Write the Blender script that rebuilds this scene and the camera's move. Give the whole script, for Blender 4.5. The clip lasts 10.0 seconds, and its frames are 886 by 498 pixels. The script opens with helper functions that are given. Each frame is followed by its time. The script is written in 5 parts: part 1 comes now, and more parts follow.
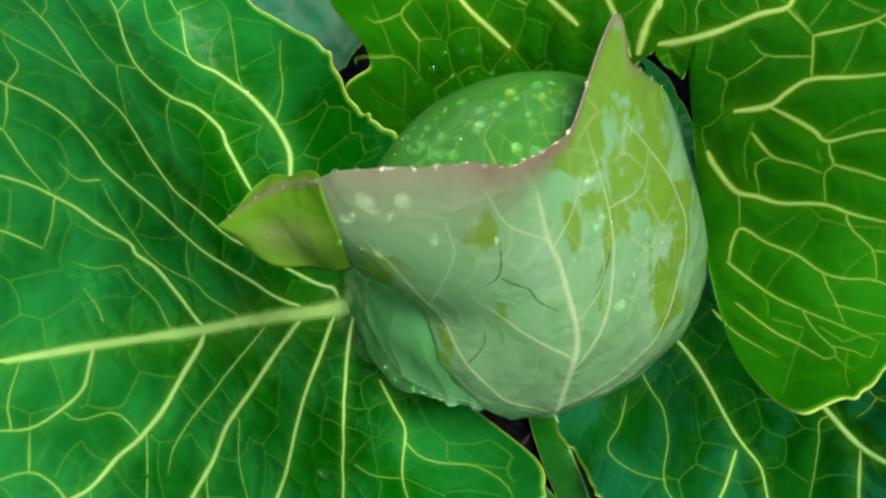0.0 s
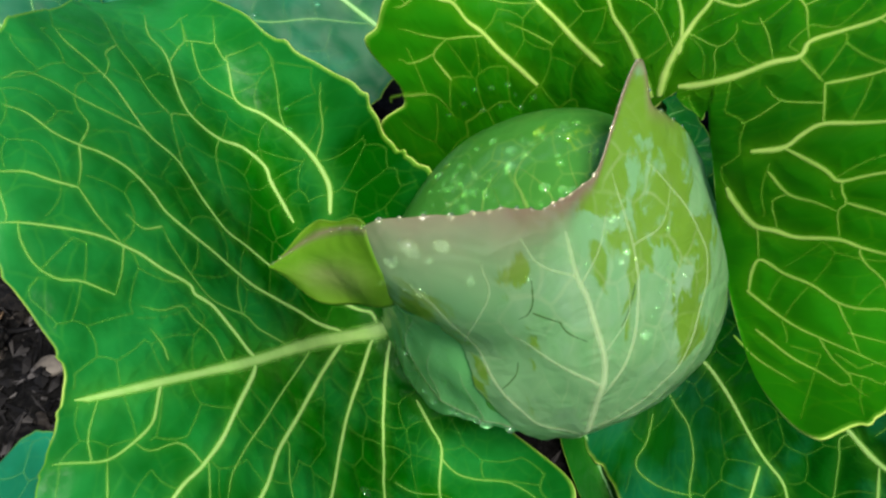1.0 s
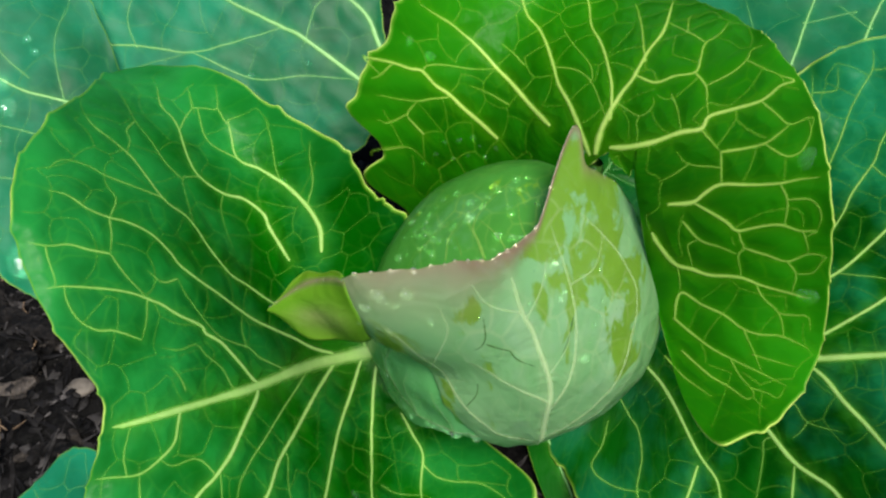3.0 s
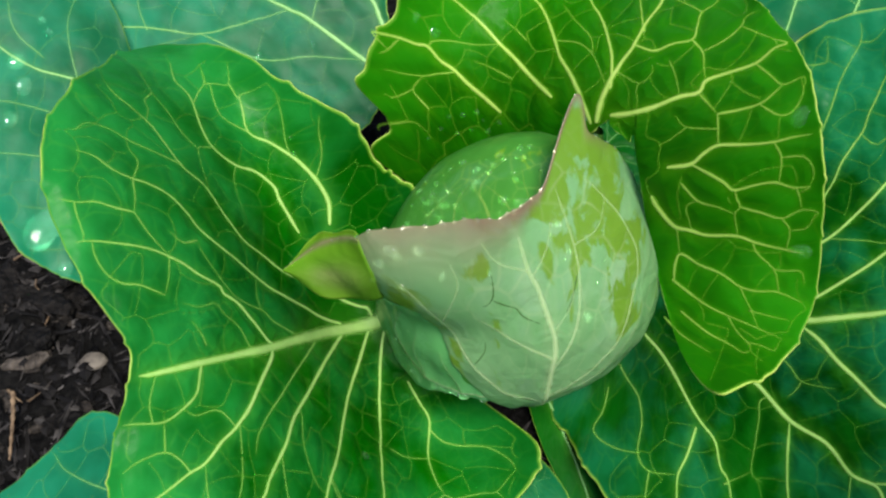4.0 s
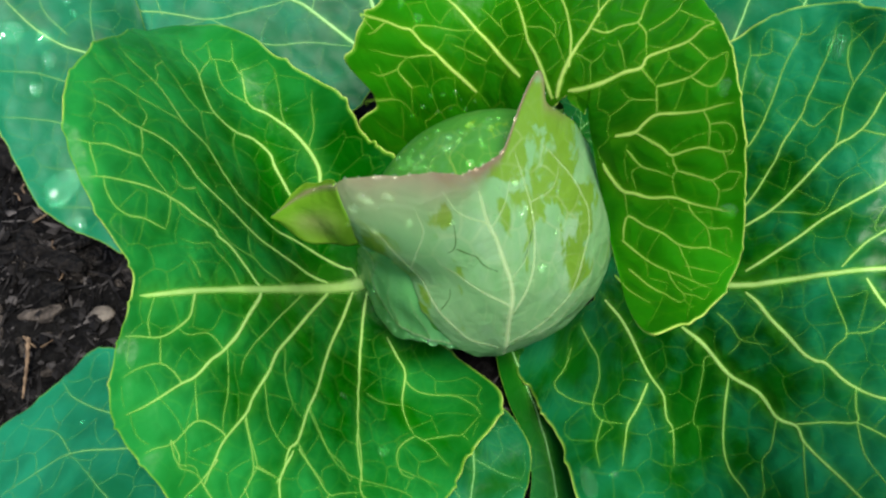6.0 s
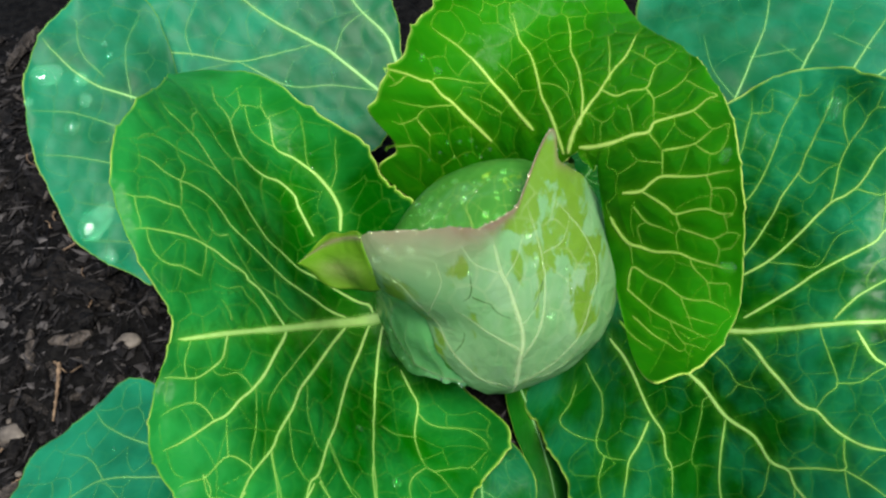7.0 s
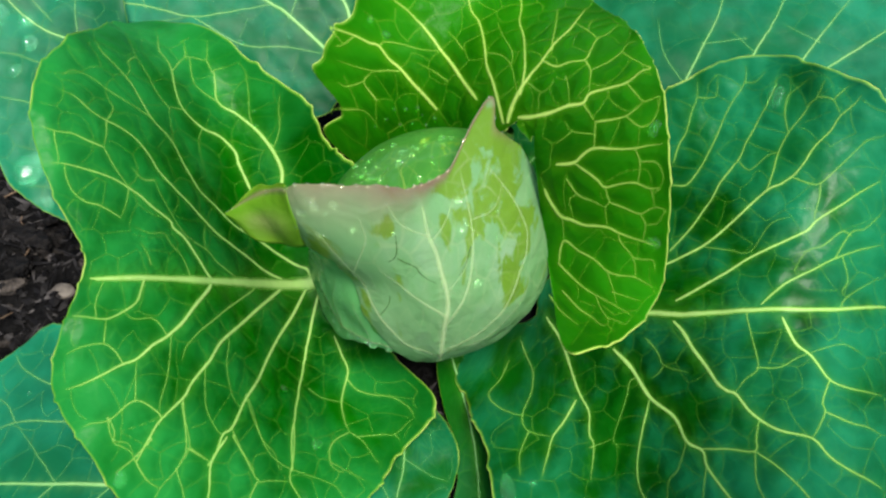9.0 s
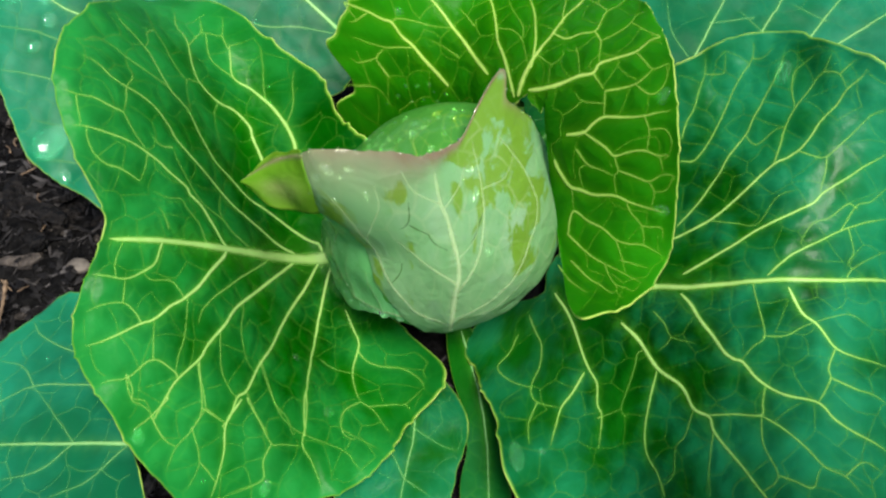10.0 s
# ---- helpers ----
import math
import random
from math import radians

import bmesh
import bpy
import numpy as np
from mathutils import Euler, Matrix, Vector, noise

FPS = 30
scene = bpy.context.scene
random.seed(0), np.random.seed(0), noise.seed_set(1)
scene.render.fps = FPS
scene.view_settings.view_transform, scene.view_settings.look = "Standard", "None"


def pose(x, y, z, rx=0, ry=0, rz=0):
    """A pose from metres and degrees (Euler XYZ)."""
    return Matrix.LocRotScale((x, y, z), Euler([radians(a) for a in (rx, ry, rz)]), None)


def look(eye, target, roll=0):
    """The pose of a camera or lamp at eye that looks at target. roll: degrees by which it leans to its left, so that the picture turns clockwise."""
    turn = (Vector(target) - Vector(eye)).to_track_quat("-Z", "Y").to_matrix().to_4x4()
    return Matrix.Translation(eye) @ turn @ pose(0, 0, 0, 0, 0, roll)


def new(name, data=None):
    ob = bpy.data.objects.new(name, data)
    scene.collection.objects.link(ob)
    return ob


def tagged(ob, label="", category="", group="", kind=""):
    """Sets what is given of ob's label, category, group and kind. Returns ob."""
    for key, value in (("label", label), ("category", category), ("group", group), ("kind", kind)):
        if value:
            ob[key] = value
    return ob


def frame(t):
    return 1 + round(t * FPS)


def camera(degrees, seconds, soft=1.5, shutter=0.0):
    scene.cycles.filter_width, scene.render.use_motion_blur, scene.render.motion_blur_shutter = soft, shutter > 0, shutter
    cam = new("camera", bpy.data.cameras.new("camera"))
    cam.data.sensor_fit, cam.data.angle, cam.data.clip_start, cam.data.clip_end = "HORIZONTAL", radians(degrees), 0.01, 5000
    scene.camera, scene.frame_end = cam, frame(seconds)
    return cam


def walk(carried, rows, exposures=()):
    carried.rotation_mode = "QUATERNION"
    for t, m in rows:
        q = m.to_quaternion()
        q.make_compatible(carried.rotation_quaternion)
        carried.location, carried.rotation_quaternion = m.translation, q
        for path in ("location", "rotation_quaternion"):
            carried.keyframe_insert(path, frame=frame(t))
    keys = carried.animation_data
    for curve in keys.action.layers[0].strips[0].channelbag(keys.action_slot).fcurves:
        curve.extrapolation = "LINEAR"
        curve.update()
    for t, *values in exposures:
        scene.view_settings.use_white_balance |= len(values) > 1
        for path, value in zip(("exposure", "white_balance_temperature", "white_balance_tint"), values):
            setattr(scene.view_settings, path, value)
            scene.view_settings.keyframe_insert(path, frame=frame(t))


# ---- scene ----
from mathutils import geometry, kdtree

# ---- the camera and its walk ----
cam = camera(56.0, 10.0, soft=2.4)
METRES, EYE, TILT, LEAN, TURN = 0.37, 0.43, -58.0, 0.0, 0.0
ROWS = [
    (0.0, 0.0, 0.0, 0.0, 0.0, 0.0, -0.0),
    (0.5, -0.0071, -0.0256, 0.0493, 0.78, 0.09, 0.56),
    (1.0, -0.0095, -0.0595, 0.0388, 1.76, 0.02, 0.69),
    (1.5, 0.0001, -0.0696, 0.0501, 1.65, 0.03, 0.65),
    (2.0, -0.0016, -0.16, 0.0894, 1.71, -0.15, 1.71),
    (2.5, 0.0552, -0.2145, 0.0965, 2.33, -0.25, 1.73),
    (4.0, 0.0238, -0.2781, 0.0397, 1.66, 0.14, 2.23),
    (4.5, 0.0542, -0.3211, -0.0372, 1.53, 0.51, 1.64),
    (5.0, 0.0737, -0.369, -0.0506, 1.95, 0.91, 1.24),
    (6.5, 0.0916, -0.453, -0.0412, 2.67, 1.75, 0.07),
    (7.0, 0.0718, -0.4969, 0.0025, 2.67, 1.93, -0.59),
    (7.5, 0.058, -0.4519, -0.0133, 2.68, 1.77, -0.96),
    (8.0, 0.0946, -0.4496, -0.0222, 2.61, 1.71, -2.3),
    (8.5, 0.1272, -0.4804, -0.0252, 2.33, 1.59, -3.14),
    (9.0, 0.1624, -0.4826, -0.0477, 1.48, 1.73, -4.09),
    (9.5, 0.1744, -0.4809, -0.1037, 1.66, 1.87, -4.42),
    (10.0, 0.1577, -0.5035, -0.1087, 1.84, 2.05, -4.41),
]
walk(cam, [(t, pose(0, 0, EYE, TILT, LEAN, TURN) @ pose(METRES * x, METRES * y, METRES * z, 90 + pitch, roll, yaw)) for t, x, y, z, yaw, pitch, roll in ROWS],
     exposures=((0.0, 1.04), (2.5, 1.06), (5.0, 1.16), (7.5, 1.18), (10.0, 1.24)))

# ---- daylight: a bright overcast sky ----
world = bpy.data.worlds.new("sky")
scene.world = world
world.use_nodes = True
wn = world.node_tree
sky = wn.nodes.new("ShaderNodeTexSky")
sky.sky_type, sky.sun_disc = "NISHITA", False
sky.sun_elevation, sky.sun_rotation = radians(69), radians(148)
wn.links.new(sky.outputs[0], wn.nodes["Background"].inputs[0])
wn.nodes["Background"].inputs[1].default_value = 0.07
sun = new("sun", bpy.data.lights.new("sun", "SUN"))
sun.data.energy, sun.data.angle, sun.data.color = 2.9, radians(26), (1.0, 0.95, 0.84)
sun.matrix_world = look((0.2, -0.32, 1.0), (0, 0, 0))


# ---- materials ----
def material(name, rough=0.5, spec=0.5):
    m = bpy.data.materials.new(name)
    m.use_nodes = True
    b = m.node_tree.nodes["Principled BSDF"]
    b.inputs["Roughness"].default_value = rough
    b.inputs["Specular IOR Level"].default_value = spec
    return m, m.node_tree, b


def node(t, kind, **inputs):
    n = t.nodes.new(kind)
    for key, value in inputs.items():
        socket = n.inputs[int(key[1:])] if key[0] == "i" and key[1:].isdigit() else n.inputs[key]
        if hasattr(value, "is_output"):
            t.links.new(value, socket)
        else:
            socket.default_value = value
    return n


def maths(t, op, a, b=0.0, c=0.0):
    n = t.nodes.new("ShaderNodeMath")
    n.operation = op
    for k, v in enumerate((a, b, c)):
        if hasattr(v, "is_output"):
            t.links.new(v, n.inputs[k])
        else:
            n.inputs[k].default_value = v
    return n.outputs[0]


def ramp(t, fac, *stops):
    n = t.nodes.new("ShaderNodeValToRGB")
    t.links.new(fac, n.inputs[0])
    while len(n.color_ramp.elements) < len(stops):
        n.color_ramp.elements.new(0.5)
    for e, (at, colour) in zip(n.color_ramp.elements, stops):
        e.position, e.color = at, (*colour, 1)
    return n.outputs[0]


def blend(t, fac, a, b, mode="MIX"):
    n = t.nodes.new("ShaderNodeMix")
    n.data_type, n.blend_type = "RGBA", mode
    for socket, v in ((n.inputs[0], fac), (n.inputs[6], a), (n.inputs[7], b)):
        if hasattr(v, "is_output"):
            t.links.new(v, socket)
        else:
            socket.default_value = v if isinstance(v, float) else (*v, 1)
    return n.outputs[2]


def step_down(t, value, low, high):
    """1 below low, 0 above high."""
    n = t.nodes.new("ShaderNodeMapRange")
    n.interpolation_type = "SMOOTHSTEP"
    t.links.new(value, n.inputs[0])
    for k, v in ((1, low), (2, high), (3, 1.0), (4, 0.0)):
        n.inputs[k].default_value = v
    return n.outputs[0]


def leaf_material(name, green, deep, vein, wax_light, rough=0.36, through_light=0.13, cells=52.0, net=0.75, patches=0.0, blush=False, gloss=0.1, relief=0.75, wax_light_share=0.4, shine=(0.05, 0.42, 0.002)):
    """A waxy cabbage leaf: a net of pale veins on two scales, blistered between them, with a bloom of wax and sky sheen
    put into its colour.
    """
    m, t, b = material(name, rough, gloss)
    flow = t.nodes.new("ShaderNodeUVMap")
    flow.uv_map = "flow"
    flat = t.nodes.new("ShaderNodeUVMap")
    flat.uv_map = "flat"
    halo = t.nodes.new("ShaderNodeAttribute")
    halo.attribute_name = "halo"
    wob = node(t, "ShaderNodeTexNoise", Vector=flat.outputs[0], Scale=60.0, Detail=2.0)
    shift = t.nodes.new("ShaderNodeVectorMath")
    shift.operation = "MULTIPLY_ADD"
    t.links.new(wob.outputs["Color"], shift.inputs[0])
    shift.inputs[1].default_value = (0.006, 0.006, 0)
    t.links.new(flow.outputs[0], shift.inputs[2])
    v = t.nodes.new("ShaderNodeTexVoronoi")
    v.voronoi_dimensions, v.feature = "2D", "DISTANCE_TO_EDGE"
    t.links.new(shift.outputs[0], v.inputs["Vector"])
    v.inputs["Scale"].default_value = cells * 3.2
    cell = v.outputs["Distance"]
    finest = step_down(t, cell, 0.01, 0.07)
    big = node(t, "ShaderNodeTexNoise", Vector=flat.outputs[0], Scale=14.0, Detail=3.0)
    fine = node(t, "ShaderNodeTexNoise", Vector=flat.outputs[0], Scale=420.0, Detail=4.0)
    ground = blend(t, ramp(t, big.outputs[0], (0.3, (0, 0, 0)), (0.7, (1, 1, 1))), green, deep)
    bloom = node(t, "ShaderNodeTexNoise", Vector=flat.outputs[0], Scale=24.0, Detail=5.0)
    outer = t.nodes.new("ShaderNodeAttribute")
    outer.attribute_name = "outer"
    # wax bloom plus sky sheen painted into its colour, growing away from the foot
    wax_light_mask = maths(t, "MULTIPLY_ADD", outer.outputs["Fac"], 0.42, maths(t, "SUBTRACT", bloom.outputs[0], 0.08))
    ground = blend(t, maths(t, "MULTIPLY", ramp(t, wax_light_mask, (0.45, (0, 0, 0)), (0.8, (1, 1, 1))), wax_light_share), ground, wax_light)
    if blush:
        grain = t.nodes.new("ShaderNodeMapping")
        t.links.new(flow.outputs[0], grain.inputs[0])
        grain.inputs[3].default_value = (150.0, 16.0, 1.0)
        streak = node(t, "ShaderNodeTexNoise", Vector=grain.outputs[0], Scale=1.0, Detail=3.0, Distortion=0.4)
        ground = blend(t, maths(t, "MULTIPLY", ramp(t, streak.outputs[0], (0.45, (0, 0, 0)), (0.75, (1, 1, 1))), 0.22), ground, vein)
    if patches:
        lay = t.nodes.new("ShaderNodeMapping")
        t.links.new(flow.outputs[0], lay.inputs[0])
        lay.inputs[3].default_value = (75.0, 48.0, 1.0)
        rub = node(t, "ShaderNodeTexNoise", Vector=lay.outputs[0], Scale=1.0, Detail=6.0, Roughness=0.6, Distortion=0.5)
        spots = t.nodes.new("ShaderNodeAttribute")
        spots.attribute_name = "rub"
        worn = maths(t, "MULTIPLY_ADD", spots.outputs["Fac"], 0.2, maths(t, "SUBTRACT", rub.outputs[0], 0.12))
        ground = blend(t, maths(t, "MULTIPLY", ramp(t, worn, (0.50, (0, 0, 0)), (0.555, (1, 1, 1))), patches), ground, (0.18, 0.35, 0.014))
    ground = blend(t, maths(t, "MULTIPLY", fine.outputs[0], 0.18), ground, deep)
    fade = node(t, "ShaderNodeTexNoise", Vector=flat.outputs[0], Scale=30.0, Detail=1.0)
    ground = blend(t, maths(t, "MULTIPLY", finest, maths(t, "MULTIPLY", ramp(t, fade.outputs[0], (0.35, (0, 0, 0)), (0.65, (1, 1, 1))), net)), ground, vein)
    edge = t.nodes.new("ShaderNodeAttribute")
    edge.attribute_name = "edge"
    ground = blend(t, maths(t, "MULTIPLY", edge.outputs["Fac"], 0.55), ground, (0.22, 0.42, 0.035))
    ground = blend(t, maths(t, "MULTIPLY", halo.outputs["Fac"], 0.2), ground, vein)
    if blush:
        tint = t.nodes.new("ShaderNodeAttribute")
        tint.attribute_name = "blush"
        mottle = node(t, "ShaderNodeTexNoise", Vector=flat.outputs[0], Scale=70.0, Detail=4.0)
        ground = blend(t, maths(t, "MULTIPLY", tint.outputs["Fac"], maths(t, "MULTIPLY_ADD", mottle.outputs[0], 0.9, 0.6)), ground, (0.28, 0.20, 0.14))
    t.links.new(ground, b.inputs["Base Color"])
    swell = maths(t, "MULTIPLY_ADD", maths(t, "MINIMUM", cell, 0.25), 0.08, maths(t, "MULTIPLY", fine.outputs[0], 0.03))
    swell = maths(t, "MULTIPLY_ADD", bloom.outputs[0], 0.25, swell)
    if blush:
        film = node(t, "ShaderNodeTexNoise", Vector=flat.outputs[0], Scale=55.0, Detail=2.0, Distortion=0.8)
        swell = maths(t, "ADD", swell, maths(t, "MULTIPLY", film.outputs[0], maths(t, "MULTIPLY_ADD", tint.outputs["Fac"], 3.0, 1.2)))
    bump = node(t, "ShaderNodeBump", Height=swell, Strength=relief, Distance=0.006)
    t.links.new(bump.outputs[0], b.inputs["Normal"])
    sheen = maths(t, "MULTIPLY_ADD", bloom.outputs[0], 0.3, rough - 0.12)
    if blush:
        sheen = maths(t, "MULTIPLY_ADD", tint.outputs["Fac"], -0.2, sheen)
        sheen = maths(t, "MAXIMUM", maths(t, "MULTIPLY_ADD", spots.outputs["Fac"], -0.12, sheen), 0.07)
    t.links.new(sheen, b.inputs["Roughness"])
    glow = node(t, "ShaderNodeBsdfTranslucent")
    t.links.new(blend(t, 0.5, ground, shine), glow.inputs[0])
    t.links.new(bump.outputs[0], glow.inputs["Normal"])
    mix = node(t, "ShaderNodeMixShader", i0=through_light, i1=b.outputs[0], i2=glow.outputs[0])
    t.links.new(mix.outputs[0], t.nodes["Material Output"].inputs[0])
    return m


def plain_material(name, a, b_colour, rough=0.45, scale=150.0, bump=0.2, distance=0.001, spec=0.2):
    m, t, b = material(name, rough, spec)
    where = t.nodes.new("ShaderNodeTexCoord")
    n = node(t, "ShaderNodeTexNoise", Vector=where.outputs["Object"], Scale=scale, Detail=5.0)
    t.links.new(ramp(t, n.outputs[0], (0.3, a), (0.7, b_colour)), b.inputs["Base Color"])
    t.links.new(node(t, "ShaderNodeBump", Height=n.outputs[0], Strength=bump, Distance=distance).outputs[0], b.inputs["Normal"])
    return m


VEIN = (0.10, 0.40, 0.02)
LEAF = leaf_material("waxy_leaf", (0.002, 0.10, 0.002), (0.0004, 0.04, 0.001), VEIN, (0.004, 0.16, 0.04), gloss=0.15, cells=40.0, net=0.1)
LEAF_WIDE = leaf_material("waxy_bluish_leaf", (0.0015, 0.118, 0.0005), (0.0002, 0.044, 0.0003), (0.10, 0.40, 0.03), (0.014, 0.25, 0.042), gloss=0.11, cells=40.0, net=0.1, wax_light_share=0.75, through_light=0.1)
# the blue-green wax colour also paints the sky's reflection on this leaf
LEAF_BROAD = leaf_material("waxy_dark_leaf", (0.0015, 0.09, 0.0015), (0.0003, 0.034, 0.0012), VEIN, (0.009, 0.23, 0.10), gloss=0.15, cells=40.0, net=0.08, wax_light_share=0.7, through_light=0.08)
# its wax colour also paints the light glowing through the far margin
LEAF_YOUNG = leaf_material("young_leaf", (0.022, 0.25, 0.0005), (0.005, 0.10, 0.0003), (0.20, 0.50, 0.008), (0.035, 0.40, 0.006), gloss=0.1, through_light=0.42, cells=40.0, net=0.1, shine=(0.11, 0.56, 0.003))
LEAF_OLD = leaf_material("bluish_old_leaf", (0.003, 0.13, 0.045), (0.001, 0.06, 0.022), (0.10, 0.34, 0.07), (0.014, 0.27, 0.14), gloss=0.13, rough=0.42, cells=34.0, net=0.06, relief=0.12, wax_light_share=0.6)
HEAD = leaf_material("pale_head_leaf", (0.26, 0.51, 0.24), (0.19, 0.44, 0.17), (0.50, 0.64, 0.33), (0.48, 0.65, 0.48), rough=0.24, through_light=0.5, cells=26.0, net=0.3, patches=0.95, blush=True, gloss=0.45, relief=0.25, wax_light_share=0.85, shine=(0.40, 0.56, 0.28))
HEAD_LOW = leaf_material("green_head_leaf", (0.14, 0.42, 0.16), (0.09, 0.34, 0.09), (0.24, 0.46, 0.12), (0.16, 0.43, 0.22), rough=0.24, through_light=0.2, cells=36.0, net=0.08, gloss=0.45, relief=0.2, wax_light_share=0.7)
HEAD_IN = leaf_material("inner_head_leaf", (0.06, 0.26, 0.04), (0.04, 0.19, 0.015), (0.24, 0.42, 0.07), (0.14, 0.35, 0.17), rough=0.3, through_light=0.12, cells=26.0, net=0.3, patches=0.7, gloss=0.4, relief=0.4, wax_light_share=0.8)
FOLD = leaf_material("olive_folded_leaf", (0.12, 0.34, 0.012), (0.13, 0.25, 0.012), (0.22, 0.42, 0.03), (0.10, 0.34, 0.03), rough=0.3, through_light=0.4, cells=40.0, net=0.2, patches=0.6, blush=True, gloss=0.35, relief=0.2)


def rib_material(name, vein, bright):
    """A vein that is palest along its crest and melts into the blade at its sides and end."""
    m, t, b = material(name, 0.42, 0.2)
    tone = t.nodes.new("ShaderNodeAttribute")
    tone.attribute_name = "tone"
    where = t.nodes.new("ShaderNodeTexCoord")
    n = node(t, "ShaderNodeTexNoise", Vector=where.outputs["Object"], Scale=260.0, Detail=4.0)
    crest = maths(t, "MULTIPLY", maths(t, "POWER", tone.outputs["Fac"], 1.5), maths(t, "MULTIPLY_ADD", n.outputs[0], 0.8, 0.5))
    t.links.new(blend(t, crest, vein, bright), b.inputs["Base Color"])
    t.links.new(tone.outputs["Fac"], b.inputs["Alpha"])
    t.links.new(node(t, "ShaderNodeBump", Height=n.outputs[0], Strength=0.15, Distance=0.001).outputs[0], b.inputs["Normal"])
    return m


RIB = rib_material("pale_rib", (0.15, 0.46, 0.035), (0.46, 0.69, 0.22))
RIB_YOUNG = rib_material("yellow_green_rib", (0.20, 0.50, 0.02), (0.52, 0.68, 0.17))
RIB_OLD = rib_material("grey_green_rib", (0.10, 0.38, 0.09), (0.30, 0.55, 0.20))
RIB_HEAD = rib_material("head_rib", (0.42, 0.60, 0.28), (0.58, 0.69, 0.40))
RIB_IN = rib_material("inner_rib", (0.20, 0.42, 0.06), (0.40, 0.57, 0.16))
CRACK = plain_material("dark_split", (0.03, 0.09, 0.02), (0.06, 0.14, 0.03), 0.6, 300.0)
RIM = plain_material("pale_leaf_edge", (0.24, 0.42, 0.045), (0.42, 0.52, 0.12), 0.45, 200.0)
RIM_PINK = plain_material("purplish_leaf_edge", (0.36, 0.26, 0.17), (0.62, 0.54, 0.38), 0.4, 300.0)
SOIL = plain_material("dark_wet_soil", (0.0004, 0.0004, 0.0005), (0.0062, 0.006, 0.006), 0.7, 130.0, 0.9, 0.006, 0.06)
BARK = plain_material("dark_bark_chip", (0.001, 0.001, 0.0012), (0.034, 0.033, 0.034), 0.7, 60.0, 0.6, 0.003, 0.08)
CHIP = plain_material("weathered_bark", (0.008, 0.0072, 0.0066), (0.052, 0.047, 0.043), 0.7, 3.0, 0.6, 0.3, 0.1)
ct = CHIP.node_tree
cb = ct.nodes["Principled BSDF"]
own = ct.nodes.new("ShaderNodeObjectInfo")
worn = blend(ct, maths(ct, "POWER", own.outputs["Random"], 2.0), (0.25, 0.25, 0.27), (2.7, 2.55, 2.45))
ct.links.new(blend(ct, 1.0, cb.inputs["Base Color"].links[0].from_socket, worn, "MULTIPLY"), cb.inputs["Base Color"])
bt = BARK.node_tree
bb = bt.nodes["Principled BSDF"]
piece = bt.nodes.new("ShaderNodeNewGeometry")
shade = blend(bt, maths(bt, "POWER", piece.outputs["Random Per Island"], 2.5), (0.22, 0.22, 0.24), (3.0, 2.85, 2.75))
bt.links.new(blend(bt, 1.0, bb.inputs["Base Color"].links[0].from_socket, shade, "MULTIPLY"), bb.inputs["Base Color"])
STONE = plain_material("grey_pebble", (0.06, 0.052, 0.045), (0.15, 0.13, 0.11), 0.6, 120.0, 0.4, 0.002)
TWIG = plain_material("dry_twig", (0.05, 0.032, 0.02), (0.22, 0.15, 0.095), 0.7, 200.0, 0.5, 0.002)
STALK = plain_material("pale_stalk", (0.05, 0.16, 0.02), (0.1, 0.24, 0.04), 0.5, 60.0)
WATER, wt, wb = material("water_drop", 0.02, 0.5)
wb.inputs["Transmission Weight"].default_value, wb.inputs["IOR"].default_value = 0.985, 1.33
wb.inputs["Base Color"].default_value = (0.85, 0.95, 0.92, 1)


# ---- building helpers ----
def near_tree(points):
    tree = kdtree.KDTree(len(points))
    for k, p in enumerate(points):
        tree.insert((p[0], p[1], 0), k)
    tree.balance()
    return tree


def mesh_ob(name, verts, faces, materials, parent=None, smooth=True):
    me = bpy.data.meshes.new(name)
    me.from_pydata([tuple(v) for v in verts], [], faces)
    for m in materials:
        me.materials.append(m)
    if smooth:
        me.polygons.foreach_set("use_smooth", np.ones(len(me.polygons), bool))
    ob = new(name, me)
    ob.parent = parent
    return ob


def glide(points, count):
    """A smooth line through the points, evenly stepped."""
    p = np.array(points, float)
    p = np.vstack([2 * p[0] - p[1], p, 2 * p[-1] - p[-2]])
    s = np.linspace(0, len(p) - 3 - 1e-6, count)
    k = s.astype(int)
    f = (s - k)[:, None]
    a, b, c, d = p[k], p[k + 1], p[k + 2], p[k + 3]
    return 0.5 * (2 * b + (c - a) * f + (2 * a - 5 * b + 4 * c - d) * f**2 + (3 * b - a - 3 * c + d) * f**3)


def ring(values, angles):
    """Smooth values round a closed ring, at the angles in radians."""
    v = np.array(values, float)
    s = angles / (2 * math.pi) * len(v)
    k = np.floor(s).astype(int)
    f = s - k
    a, b, c, d = (v[(k + o) % len(v)] for o in (-1, 0, 1, 2))
    out = 0.5 * (2 * b + (c - a) * f + (2 * a - 5 * b + 4 * c - d) * f**2 + (3 * b - a - 3 * c + d) * f**3)
    return np.clip(out, np.minimum(b, c) - 3, np.maximum(b, c) + 3)


def wavy(x, y, scale, seed):
    """Soft, uneven waves between -1 and 1 over the plane, scale in the unit of x and y."""
    r = np.random.RandomState(seed)
    out = 0
    for _ in range(7):
        a, f, ph = r.uniform(0, 6.28), r.uniform(0.6, 1.7) / scale * 6.28, r.uniform(0, 6.28)
        out = out + np.sin((x * math.cos(a) + y * math.sin(a)) * f + ph)
    return out / 4.0


POWERS = [(s - j, j) for s in range(5) for j in range(s + 1)]


